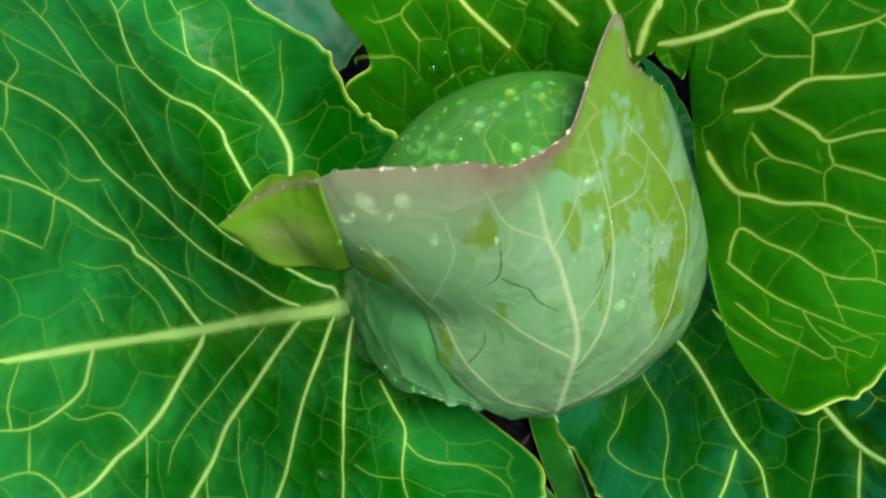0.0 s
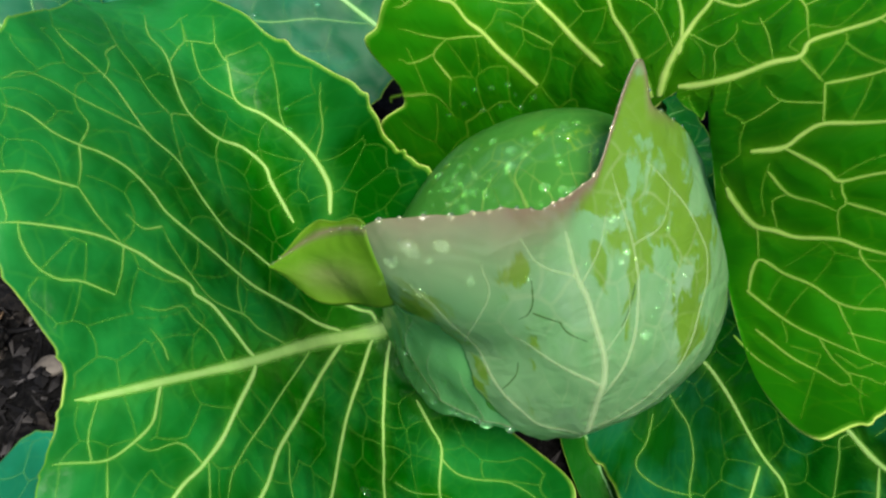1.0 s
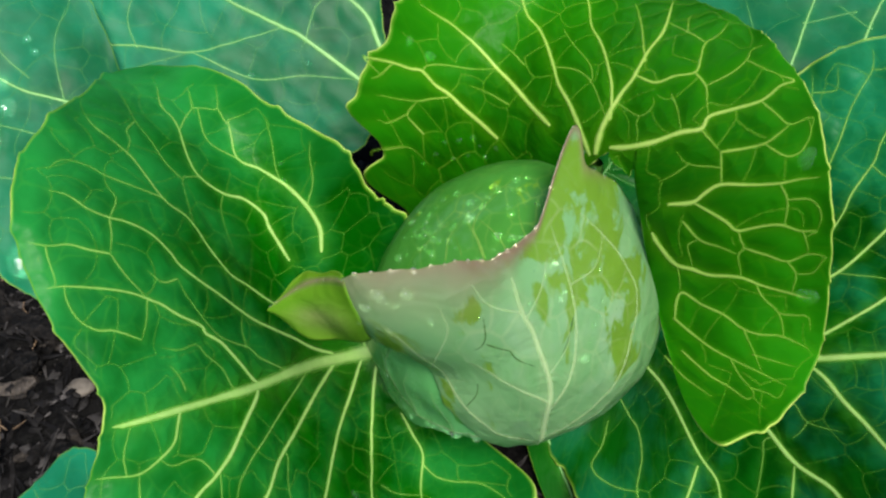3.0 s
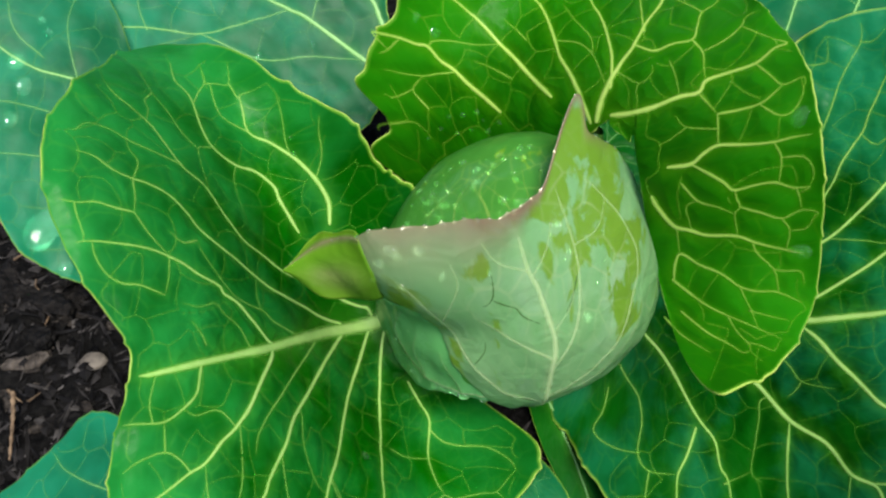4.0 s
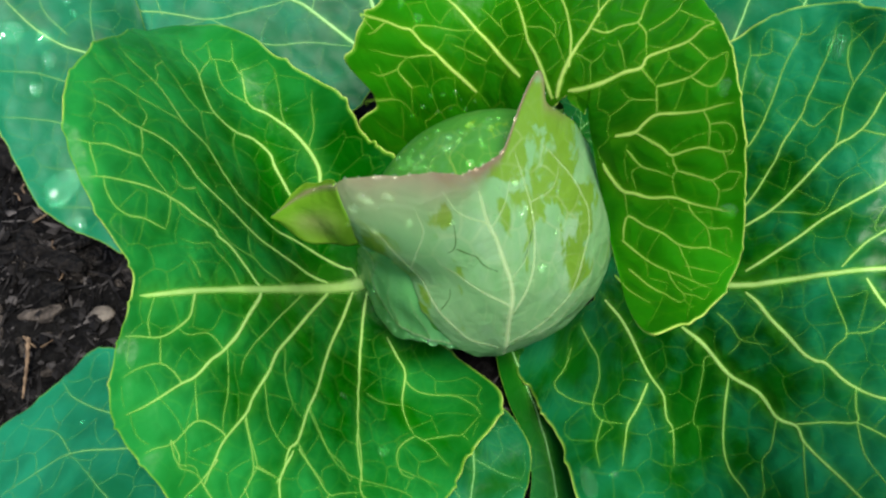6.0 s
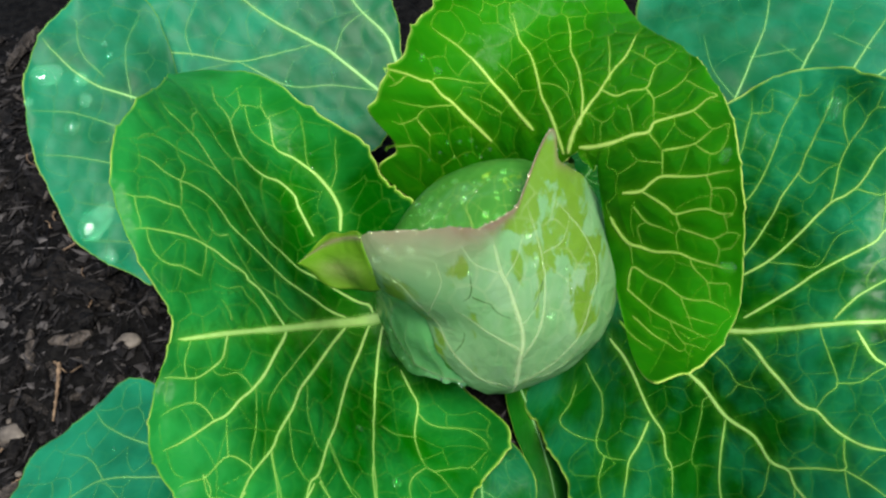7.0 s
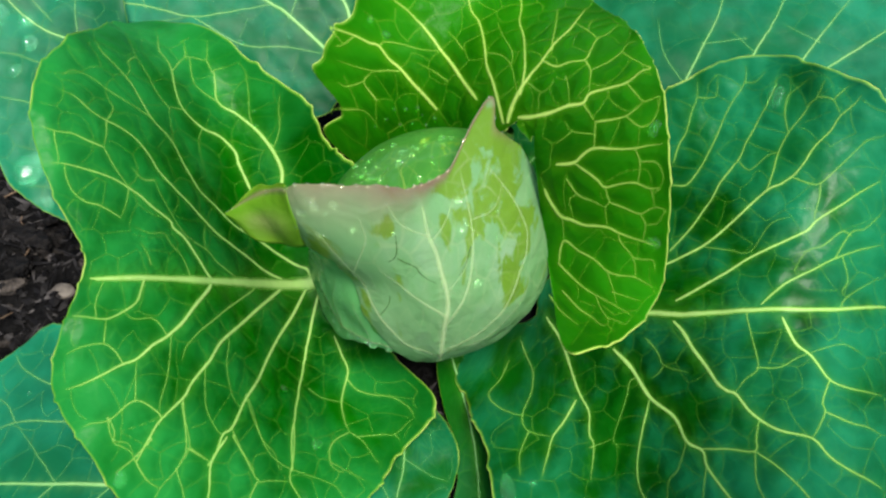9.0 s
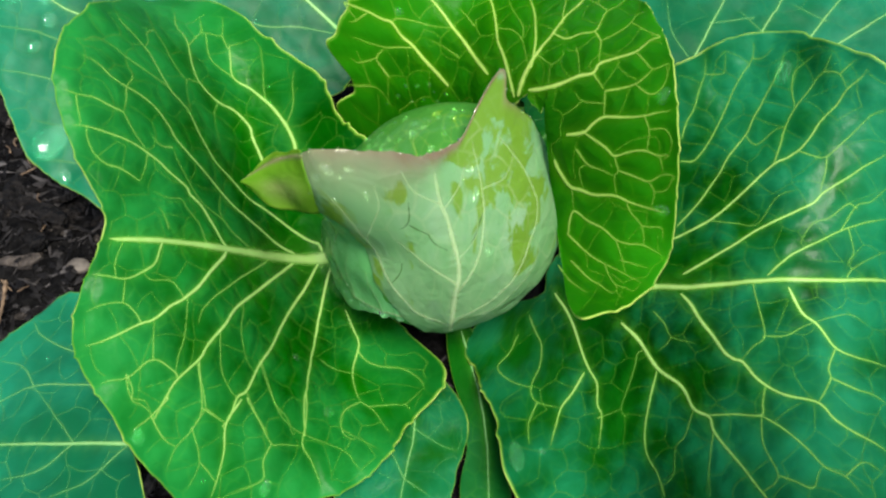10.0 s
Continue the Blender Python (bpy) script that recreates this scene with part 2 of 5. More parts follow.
class Sheet:
    """A leaf's blade: places over its own flat plan, in millimetres, set out in the world."""

    def __init__(self, spec, seed, ripple=1.0):
        self.spec, self.seed, self.ripple = spec, seed, ripple
        self.at = np.array(spec["at"])
        n, x = np.array(spec["normal"]), np.array(spec["along"])
        self.axes = np.array([x, np.cross(n, x), n])
        self.heart = np.zeros(2)

    def edge(self, angles):
        r = ring(self.spec["reach"], angles)
        teeth = 0.22 * np.sin(angles * 61 + 2 * np.sin(angles * 7 + self.seed)) + 0.5 * np.sin(angles * 17 + self.seed + np.sin(angles * 5))
        teeth = teeth + 1.3 * np.clip(np.sin(angles * 33 + 3 * np.sin(angles * 4 + self.seed)), 0, 1) ** 14
        for at, deep, wide in self.spec.get("notches", ()):
            r = r + deep * np.exp(-(((angles - at) / wide) ** 2))
        return r + teeth * np.clip((r - 25) / 90, 0.05, 1)

    def place(self, x, y):
        u, v = x / 100, y / 100
        h = sum(k * u**i * v**j for k, (i, j) in zip(self.spec["bend"], POWERS)) * 100
        h = h + self.ripple * (0.9 * wavy(x, y, 70, self.seed) + 0.5 * wavy(x, y, 26, self.seed + 1))
        far = np.hypot(x - self.heart[0], y - self.heart[1]) / ring(self.spec["reach"], np.arctan2(y - self.heart[1], x - self.heart[0]))
        h = h + self.ripple * 2.6 * np.clip((far - 0.75) / 0.25, 0, 1.2) ** 2 * wavy(x, y, 38, self.seed + 2)
        p = self.at + (np.stack([x, y, h], -1) / 1000) @ self.axes
        over = (p[..., 2] - 0.014) / 0.006
        p[..., 2] = 0.014 + 0.006 * np.logaddexp(0, np.clip(over, -40, 40)) + 0.006 * np.clip(over - 40, 0, None)
        return p


class Wrap(Sheet):
    """A leaf's blade that closes round the head: its plan is in degrees round the head's middle."""

    def __init__(self, spec, seed):
        self.spec, self.seed = spec, seed
        self.at, self.heart = np.array(spec["at"]), np.array(spec["heart"], float)
        n = np.array(spec["axis"])
        x = np.cross((0, 0, 1), n)
        x /= np.linalg.norm(x)
        self.axes = np.array([x, np.cross(n, x), n])

    def edge(self, angles):
        return ring(self.spec["reach"], angles) + 0.14 * np.sin(angles * 47 + np.sin(angles * 9)) + 0.22 * np.sin(angles * 19)

    def place(self, x, y, lift=0.0):
        u, v = x / 50, y / 50
        f = sum(k * u**i * v**j for k, (i, j) in zip(self.spec["bend"][:10], POWERS))
        px, py, pw = self.spec["peak"]
        f = f + self.spec["bend"][-1] * np.exp(-((x - px) ** 2 + (y - py) ** 2) / pw**2)
        f = f + 0.07 * np.exp(-((x - 1) ** 2 + (y + 19) ** 2) / 19.0**2)
        f = 0.985 + 0.03 * np.logaddexp(0, (f - 0.985) / 0.03) + 0.008 * wavy(x, y, 40, self.seed) + 0.004 * wavy(x, y, 14, self.seed + 1)
        for k, (_, _, *path) in enumerate(self.spec["veins"][:6]):
            gap = np.min([(x - q[0]) ** 2 + (y - q[1]) ** 2 for q in glide(path, 30)], 0)
            f = f + (0.016 if k == 0 else 0.011) * np.exp(-np.sqrt(gap + 0.4) / 4.5)
        a, p = np.radians(np.hypot(x, y)), np.arctan2(y, x)
        way = np.stack([np.sin(a) * np.cos(p), np.sin(a) * np.sin(p), np.cos(a)], -1)
        return self.at + (way * (f * self.spec["radius"])[..., None]) @ self.axes


def joined(veins, spring):
    """The veins, each carried on to the one that it springs from or meets."""
    lines = [glide(path, 60) for _, _, *path in veins]
    out = [veins[0]]
    for k, (w0, w1, *path) in enumerate(veins[1:], 1):
        for end in (0, -1):
            p = np.array(path[end], float)
            gaps = [np.hypot(*(line - p).T) if j != k else np.array([99.0]) for j, line in enumerate(lines)]
            stout = end == 0 and w0 >= 2.5
            j = 0 if stout else int(np.argmin([g.min() for g in gaps]))
            i, gap = int(np.argmin(gaps[j])), float(gaps[j].min())
            if 0.4 < gap < (spring if stout else 7):
                if stout:
                    i = max(0, i - int(0.8 * gap / (np.hypot(*(lines[0][-1] - lines[0][0])) / 60)))
                path.insert(0 if end == 0 else len(path), tuple(lines[j][i]))
        out.append((w0, w1, *path))
    return out


def vein_lines(sheet):
    """Points along the main veins, with half their width there."""
    points, half = [], []
    for w0, w1, *path in sheet.spec["veins"]:
        length = np.linalg.norm(np.diff(np.array(path, float), axis=0), axis=1).sum()
        n = max(4, int(length / 1.5))
        points.append(glide(path, n))
        half.append(np.linspace(w0, w1, n) * 0.45)
    return points, np.concatenate(half)


def vein_mesh(sheet, spacing, seed):
    """The net of small veins: borders of cells that fill the fields between the main veins and close against them."""
    r = np.random.RandomState(seed)
    lines, _ = vein_lines(sheet)
    tree = near_tree(np.concatenate(lines))
    reach = sheet.spec["reach"]

    def depth(p):
        return np.hypot(p[..., 0], p[..., 1]) / ring(reach, np.arctan2(p[..., 1], p[..., 0]))

    seeds = []

    def free(p, gap):
        return not seeds or np.min(np.sum((np.array(seeds) - p) ** 2, 1)) > gap**2

    for line in lines:
        way = np.gradient(line, axis=0)
        way /= np.linalg.norm(way, axis=1)[:, None] + 1e-9
        k = int(r.randint(2, 5))
        while k < len(line):
            off = spacing * r.uniform(0.36, 0.46)
            side = np.array([-way[k][1], way[k][0]]) * off
            two = [line[k] + side, line[k] - side]
            if all(depth(p) < 0.95 and tree.find((p[0], p[1], 0))[2] > 0.8 * off and free(p, 0.6 * spacing) for p in two):
                seeds += two
            k += max(2, int(spacing * r.uniform(0.7, 1.2) / 1.5))
    wide = max(reach)
    for p in r.uniform(-wide, wide, (5000, 2)):
        d = depth(p)
        if d < 0.95 and tree.find((p[0], p[1], 0))[2] > 0.42 * spacing and free(p, spacing * (1.08 - 0.3 * d) * r.uniform(0.9, 1.1)):
            seeds.append(p)
    for a in np.arange(0, 2 * math.pi, 0.09):
        e = float(ring(reach, np.array([a]))[0]) + spacing * 0.4
        seeds.append(np.array([e * math.cos(a), e * math.sin(a)]))
    p, _, faces, *_ = geometry.delaunay_2d_cdt([Vector(q) for q in seeds], [], [], 0, 1e-5)
    p = np.array([tuple(q) for q in p])
    tri = np.array(faces)
    a, b, c = (p[tri[:, k]] for k in range(3))
    b, c = b - a, c - a
    twice = 2 * (b[:, 0] * c[:, 1] - b[:, 1] * c[:, 0])
    twice[np.abs(twice) < 1e-6] = 1e-6
    bb, cc = (b**2).sum(1), (c**2).sum(1)
    centre = a + np.stack([c[:, 1] * bb - b[:, 1] * cc, b[:, 0] * cc - c[:, 0] * bb], -1) / twice[:, None]
    owner, pairs = {}, []
    for k, f in enumerate(faces):
        for i in range(3):
            key = tuple(sorted((f[i], f[(i + 1) % 3])))
            if key in owner:
                pairs.append((owner[key], k))
            owner[key] = k
    pairs = np.array(pairs)
    one, two = centre[pairs[:, 0]], centre[pairs[:, 1]]
    long = np.linalg.norm(one - two, axis=1)
    keep = (depth(one) < 0.985) & (depth(two) < 0.985) & (long > 0.6) & (long < 3 * spacing) & (r.rand(len(long)) > 0.08)
    one, two = one[keep], two[keep]
    gaps = np.array([[tree.find((q[0], q[1], 0))[2] for q in (u, (u + w) / 2, w)] for u, w in zip(one, two)])
    keep = ~((gaps[:, 1] < 0.2 * spacing) & (gaps.max(1) < 0.3 * spacing))
    one, two, gaps = one[keep], two[keep], gaps[keep]
    n, m = len(one), 6
    s = np.linspace(0, 1, m)
    way = two - one
    side = np.stack([-way[:, 1], way[:, 0]], -1)
    bow = r.uniform(-0.12, 0.12, n)
    line = one[:, None] + way[:, None] * s[None, :, None] + side[:, None] * (bow[:, None] * np.sin(math.pi * s))[..., None]
    near = np.exp(-gaps[:, [0, 2]] / (0.6 * spacing))
    stout = np.clip(0.5 + 0.5 * wavy(*((one + two) / 2).T, 60, seed + 9), 0, 1)
    ends = 0.34 + 0.22 * near + 0.2 * stout[:, None]
    half = ends[:, :1] * (1 - s) + ends[:, 1:] * s
    return line, half, side / (np.linalg.norm(side, axis=1)[:, None] + 1e-9), stout


def upward(sheet, x, y, eps=0.5):
    mid = sheet.place(x, y)
    up = np.cross(sheet.place(x + eps, y) - mid, sheet.place(x, y + eps) - mid)
    return mid, up / (np.linalg.norm(up, axis=-1)[..., None] + 1e-12)


def small_veins(sheet, net, mat, parent, strength, size):
    line, half, side, stout = net
    n, m, _ = line.shape
    rows, tones = [], []
    mid, up = upward(sheet, line[..., 0].ravel(), line[..., 1].ravel())
    for o, h, tone in ((-1.0, 0.1, 0.0), (-0.45, 0.15, 0.8), (0.0, 0.18, 1.0), (0.45, 0.15, 0.8), (1.0, 0.1, 0.0)):
        p = line + side[:, None] * (half * o * size)[..., None]
        rows.append(sheet.place(p[..., 0].ravel(), p[..., 1].ravel()) + up * (h * 0.001))
        tones.append(np.repeat(strength * tone * (0.55 + 0.45 * stout), m))
    a = (np.arange(n)[:, None, None] * m + np.arange(m - 1)[None, :, None]) * 5 + np.arange(4)[None, None]
    faces = np.stack([a, a + 5, a + 6, a + 1], -1).reshape(-1, 4)
    ob = mesh_ob("vein_net", np.stack(rows, 1).reshape(-1, 3), faces.tolist(), [mat], parent)
    ob.data.attributes.new("tone", "FLOAT", "POINT").data.foreach_set("value", np.stack(tones, 1).ravel().astype(np.float32))
    return tagged(ob, "net of thin pale yellow-green veins", kind="stuff")


def blade(name, sheet, mats, parent, around=420, rings=90, thick=0.0011, unit=0.001, net=None, puff=0.8):
    """The blade as a fan of rings out from its heart to its toothed edge."""
    ang = np.arange(around) * 2 * math.pi / around
    far = np.linspace(0, 1, rings + 1)[1:]
    reach = sheet.edge(ang)
    x = np.r_[sheet.heart[0], (sheet.heart[0] + far[:, None] * (reach * np.cos(ang))[None]).ravel()]
    y = np.r_[sheet.heart[1], (sheet.heart[1] + far[:, None] * (reach * np.sin(ang))[None]).ravel()]
    k = np.arange(around)
    faces = [(0, int(a) + 1, int(b) + 1) for a, b in zip(k, (k + 1) % around)]
    base = 1 + np.arange(rings - 1)[:, None] * around
    quads = np.stack([base + k, base + around + k, base + around + (k + 1) % around, base + (k + 1) % around], -1).reshape(-1, 4)
    place = sheet.place(x, y)
    if net:
        # the fields between the veins are puffed up like a quilt
        lines, wide = vein_lines(sheet)
        tree = near_tree(np.concatenate(lines + [net[0].reshape(-1, 2)]))
        wide = np.r_[wide, net[1].ravel()]
        near = [tree.find((p, q, 0))[1:] for p, q in zip(x, y)]
        gap = np.array([max(0, d - wide[k]) for k, d in near])
        _, up = upward(sheet, x, y)
        place = place + up * (puff * 0.001 * (1 - np.exp(-((gap / 3.4) ** 2))))[:, None]
    ob = mesh_ob(name, place, faces + quads.tolist(), mats, parent)
    me = ob.data
    veins = sheet.spec["veins"]
    foot = np.array(veins[0][2])
    dx, dy = x - foot[0], y - foot[1]
    r, th = np.sqrt(dx**2 + dy**2 + 30.0**2), np.arctan2(dy, dx)
    main = np.array(veins[0][-1]) - foot
    th = (th - math.atan2(main[1], main[0]) + math.pi) % (2 * math.pi) - math.pi
    scale = 1.0 if unit == 0.001 else 1.5
    flow = np.stack([th * 80 * (r * scale / 80) ** 0.45, r * scale * 0.72], -1) * 0.001
    flat = np.stack([x, y], -1) * (0.001 * scale)
    idx = np.empty(len(me.loops), np.int32)
    me.loops.foreach_get("vertex_index", idx)
    for label, data in (("flow", flow), ("flat", flat)):
        layer = me.uv_layers.new(name=label)
        layer.data.foreach_set("uv", data[idx].astype(np.float32).ravel())
    if unit != 0.001 and HEAD.name == mats[0].name:
        rub = sum(np.exp(-((x - px) ** 2 + (y - py) ** 2) / (w * 1.3) ** 2) for px, py, w in sheet.spec["rubbed"])
        me.attributes.new("rub", "FLOAT", "POINT").data.foreach_set("value", np.clip(rub, 0, 1).astype(np.float32))
    # wax and painted sheen grow away from the foot; near the head stays darker
    if unit == 0.001:
        spread = r / np.max(r)
        me.attributes.new("outer", "FLOAT", "POINT").data.foreach_set("value", np.clip(spread, 0, 1).astype(np.float32) ** 1.5)
    halo = np.zeros(len(x))
    for w0, w1, *path in veins:
        line = glide(path, 24)
        w = np.linspace(w0, w1, 24) / scale
        for q, wq in zip(line, w):
            halo = np.maximum(halo, np.exp(-((x - q[0]) ** 2 + (y - q[1]) ** 2) / (0.9 * wq + 1.0) ** 2) * min(1, wq / 3))
    at = me.attributes.new("halo", "FLOAT", "POINT")
    at.data.foreach_set("value", halo.astype(np.float32))
    if unit != 0.001 and HEAD.name == mats[0].name:
        top = np.clip((y + 12) / 22, 0, 1) * np.clip((35 - x) / 20, 0, 1)
        near = np.r_[9.0, (reach[None] * (1 - far[:, None])).ravel()]
        tint = me.attributes.new("blush", "FLOAT", "POINT")
        tint.data.foreach_set("value", (top * np.exp(-((near / np.r_[9.0, np.tile(3.0 + 20 * np.clip((8 - x[-around:]) / 33, 0, 1) ** 1.5, rings)]) ** 2))).astype(np.float32))
    margin = np.r_[0.0, np.repeat(np.clip((far - far[-2]) / (far[-1] - far[-2]), 0, 1), around)]
    me.attributes.new("edge", "FLOAT", "POINT").data.foreach_set("value", margin.astype(np.float32))
    solid = ob.modifiers.new("thickness", "SOLIDIFY")
    solid.thickness, solid.offset, solid.material_offset_rim = thick, -1, 1
    return ob


def rib(sheet, spec, mat, parent, name="vein", deg=False, seed=0):
    """A tapering vein, low and rounded, that lies along the blade."""
    w0, w1, *path = spec
    length = np.linalg.norm(np.diff(np.array(path, float), axis=0), axis=1).sum()
    count = max(8, int(length / (1.2 if deg else 2.0)))
    line = glide(path, count)
    out = line - sheet.heart
    inside = np.hypot(*out.T) < 0.97 * ring(sheet.spec["reach"], np.arctan2(out[:, 1], out[:, 0]))
    if not inside[-1] and not isinstance(sheet, Wrap):
        line = line[: max(6, int(np.nonzero(inside)[0].max(initial=5)) + 1)]
        count = len(line)
    way = np.gradient(line, axis=0)
    way /= np.linalg.norm(way, axis=1)[:, None] + 1e-9
    side = np.stack([-way[:, 1], way[:, 0]], -1)
    s = np.linspace(0, 1, count)
    line = line + side * (wavy(s * length, s * 0, 22, seed) * 0.3 * (0.66 if deg else 1) * np.sin(s * math.pi))[:, None]
    half = (w0 + (w1 - w0) * s**0.7) * 0.5 * ((0.7 if deg else 0.76) if w0 >= 2.5 else (0.55 if deg else 0.8)) * (1 + 0.12 * wavy(s * length, s * 0 + 3, 9, seed + 5))
    half *= np.clip((1 - s) * 8 + 0.35, 0, 1) * np.clip(0.55 + s * 6, 0, 1)
    faces = []
    ups = [(-1.25, 0.0), (-0.8, 0.05), (-0.4, 0.15), (0.0, 0.2), (0.4, 0.15), (0.8, 0.05), (1.25, 0.0)]
    rows = []
    eps = 0.5
    mid = sheet.place(line[:, 0], line[:, 1])
    ax = sheet.place(line[:, 0] + eps, line[:, 1]) - mid
    ay = sheet.place(line[:, 0], line[:, 1] + eps) - mid
    up = np.cross(ax, ay)
    up /= np.linalg.norm(up, axis=1)[:, None] + 1e-12
    for o, h in ups:
        p = line + side * (half * o)[:, None]
        rows.append(sheet.place(p[:, 0], p[:, 1]) + up * (half * h * (1.5 if deg else 1.0) * 0.001 + (0 if deg else 0.0001))[:, None])
    n = len(ups)
    verts = np.stack(rows, 1).reshape(-1, 3)
    for a in range(count - 1):
        for k in range(n - 1):
            faces.append((a * n + k, a * n + k + 1, (a + 1) * n + k + 1, (a + 1) * n + k))
    ob = mesh_ob(name, verts, [f[::-1] for f in faces], [mat], parent)
    strength = min(0.92, 0.3 + w0 * 0.17) * (1 - (0.2 if w0 >= 7 else 0.45) * s**2) * (0.6 if deg else 1)
    tone = np.stack([strength * k for k in (0.0, 0.45, 0.95, 1.0, 0.95, 0.45, 0.0)], 1).ravel()
    ob.data.attributes.new("tone", "FLOAT", "POINT").data.foreach_set("value", tone.astype(np.float32))
    return ob


def petiole(sheet, vein, mat, parent):
    """The stem from the foot of the midrib down to the stalk."""
    foot = sheet.place(*[np.array([q]) for q in vein[2]])[0] - np.array([0, 0, 0.007])
    root = np.array([STALK_AT[0], STALK_AT[1], 0.014])
    root = root + 0.012 * (foot - root) / np.linalg.norm(foot - root)
    low = foot * 0.65 + root * 0.35
    low[2] = min(0.014, foot[2])
    line = glide([foot, foot * 0.9 + low * 0.1 - np.array([0, 0, 0.008]), low, root], 14)
    verts, faces = [], []
    for k, p in enumerate(line):
        way = line[min(k + 1, 13)] - line[max(k - 1, 0)]
        way = way / np.linalg.norm(way)
        side = np.cross(way, (0, 0, 1))
        side /= np.linalg.norm(side)
        up = np.cross(side, way)
        r = (vein[0] * 0.5 + k * 0.25) * 0.001
        for a in np.arange(10) * math.pi / 5:
            verts.append(p + side * r * 1.15 * math.cos(a) + up * r * 0.8 * (math.sin(a) - 0.6))
    for k in range(13):
        for j in range(10):
            faces.append((k * 10 + j, k * 10 + (j + 1) % 10, k * 10 + 10 + (j + 1) % 10, k * 10 + 10 + j))
    return mesh_ob("petiole", verts, faces, [mat], parent)


DROP_MESH = {}


def drop_mesh(kind):
    """A bead of water: a low dome with a rounded foot."""
    if kind not in DROP_MESH:
        bm = bmesh.new()
        bmesh.ops.create_uvsphere(bm, u_segments=20, v_segments=14, radius=1)
        for v in bm.verts:
            a = math.atan2(v.co.y, v.co.x)
            k = 1 + (0.1 * math.sin(2 * a + kind) + 0.06 * math.sin(3 * a + 2 * kind)) * (kind > 0)
            v.co.x, v.co.y = v.co.x * k, v.co.y * k
            if v.co.z < 0:
                v.co.z *= 0.25
        for f in bm.faces:
            f.smooth = True
        me = bpy.data.meshes.new("water_drop")
        bm.to_mesh(me)
        bm.free()
        me.materials.append(WATER)
        DROP_MESH[kind] = me
    return DROP_MESH[kind]


def drop_at(place, up, size, stretch=1.0, turn=0.0):
    ob = new("water_drop", drop_mesh(int(size * 10) % 4))
    up = Vector(up).normalized()
    m = up.to_track_quat("Z", "Y").to_matrix().to_4x4() @ Matrix.Rotation(turn, 4, "Z")
    low = 0.85 if size < 3.0 else 0.45
    ob.matrix_world = Matrix.Translation(Vector(place)) @ m @ Matrix.Diagonal((size * stretch * 0.001, size * 0.001, size * low * 0.001, 1))
    ob.visible_shadow = False
    return tagged(ob, "large flat clear water drop on a leaf" if size > 3.5 else "small round clear water drop on a leaf", "water drop", "water drops on the cabbage")


def drop_on(sheet, x, y, size, stretch):
    p, px, py = (sheet.place(np.array([x + a]), np.array([y + b]))[0] for a, b in ((0, 0), (0.6, 0), (0, 0.6)))
    drop_at(p, np.cross(px - p, py - p), size, stretch, x * 0.7)


def leaf(name, spec, seed, mat, rib_mat, label, around=420, rings=90, ripple=1.0, stem=True, spacing=13.0, strength=0.8, size=1.0, puff=0.8, spring=3.0):
    spec = dict(spec, veins=joined(spec["veins"], spring))
    sheet = Sheet(spec, seed, ripple)
    net = vein_mesh(sheet, spacing, seed)
    top = tagged(blade(name, sheet, [mat, RIM], plant, around, rings, net=net, puff=puff), label)
    for k, v in enumerate(spec["veins"]):
        rib(sheet, v, rib_mat, top, "midrib" if k == 0 else "vein", seed=seed + k)
    small_veins(sheet, net, rib_mat, top, strength, size)
    if stem:
        petiole(sheet, spec["veins"][0], STALK, top)
    for d in spec.get("drops", ()):
        drop_on(sheet, *d)
    return sheet


def noisy_ball(verts, size, amount, seed):
    off = Vector((seed * 3.1, seed * 1.7, seed * 0.9))
    for v in verts:
        v.co *= 1 + amount * noise.fractal((v.co / size + off), 1.0, 2.0, 3)


# ---- the ground ----
def soil_height(x, y):
    p = Vector((x, y, 0))
    return 0.010 * noise.fractal(p * 11, 1.0, 2.0, 3) + 0.006 * noise.fractal(p * 60, 0.9, 2.0, 4)


def ground():
    n = 260
    s = np.linspace(-1, 1, n)
    g = np.sign(s) * (np.abs(s) * 0.42 + np.abs(s) ** 7 * 30)
    gx, gy = np.meshgrid(g - 0.05, g + 0.2)
    near = np.exp(-((gx + 0.05) ** 2 + (gy - 0.2) ** 2) / 0.8)
    z = np.zeros_like(gx)
    for k in range(n):
        for j in range(n):
            if near[k, j] > 0.3:
                z[k, j] = soil_height(gx[k, j], gy[k, j])
    k = np.arange(n - 1)
    a = (k[:, None] * n + k[None]).ravel()
    faces = np.stack([a, a + 1, a + n + 1, a + n], -1).tolist()
    return tagged(mesh_ob("ground", np.stack([gx, gy, z], -1).reshape(-1, 3), faces, [SOIL]), "dark damp crumbly garden soil with rotting mulch", "soil", kind="structure")


ground()

# ---- the cabbage: outer leaves ----
STALK_AT = (0.035, 0.214)
plant = tagged(new("cabbage_plant"), "cabbage plant with wet spreading green leaves growing in dark soil", "cabbage plant")
plant.location = (0, 0, 0)


def vein(spec, wide, narrow, *path):
    spec.setdefault("veins", []).append((wide, narrow, *path))


def bead(spec, *where):
    spec.setdefault("drops", []).append(where)


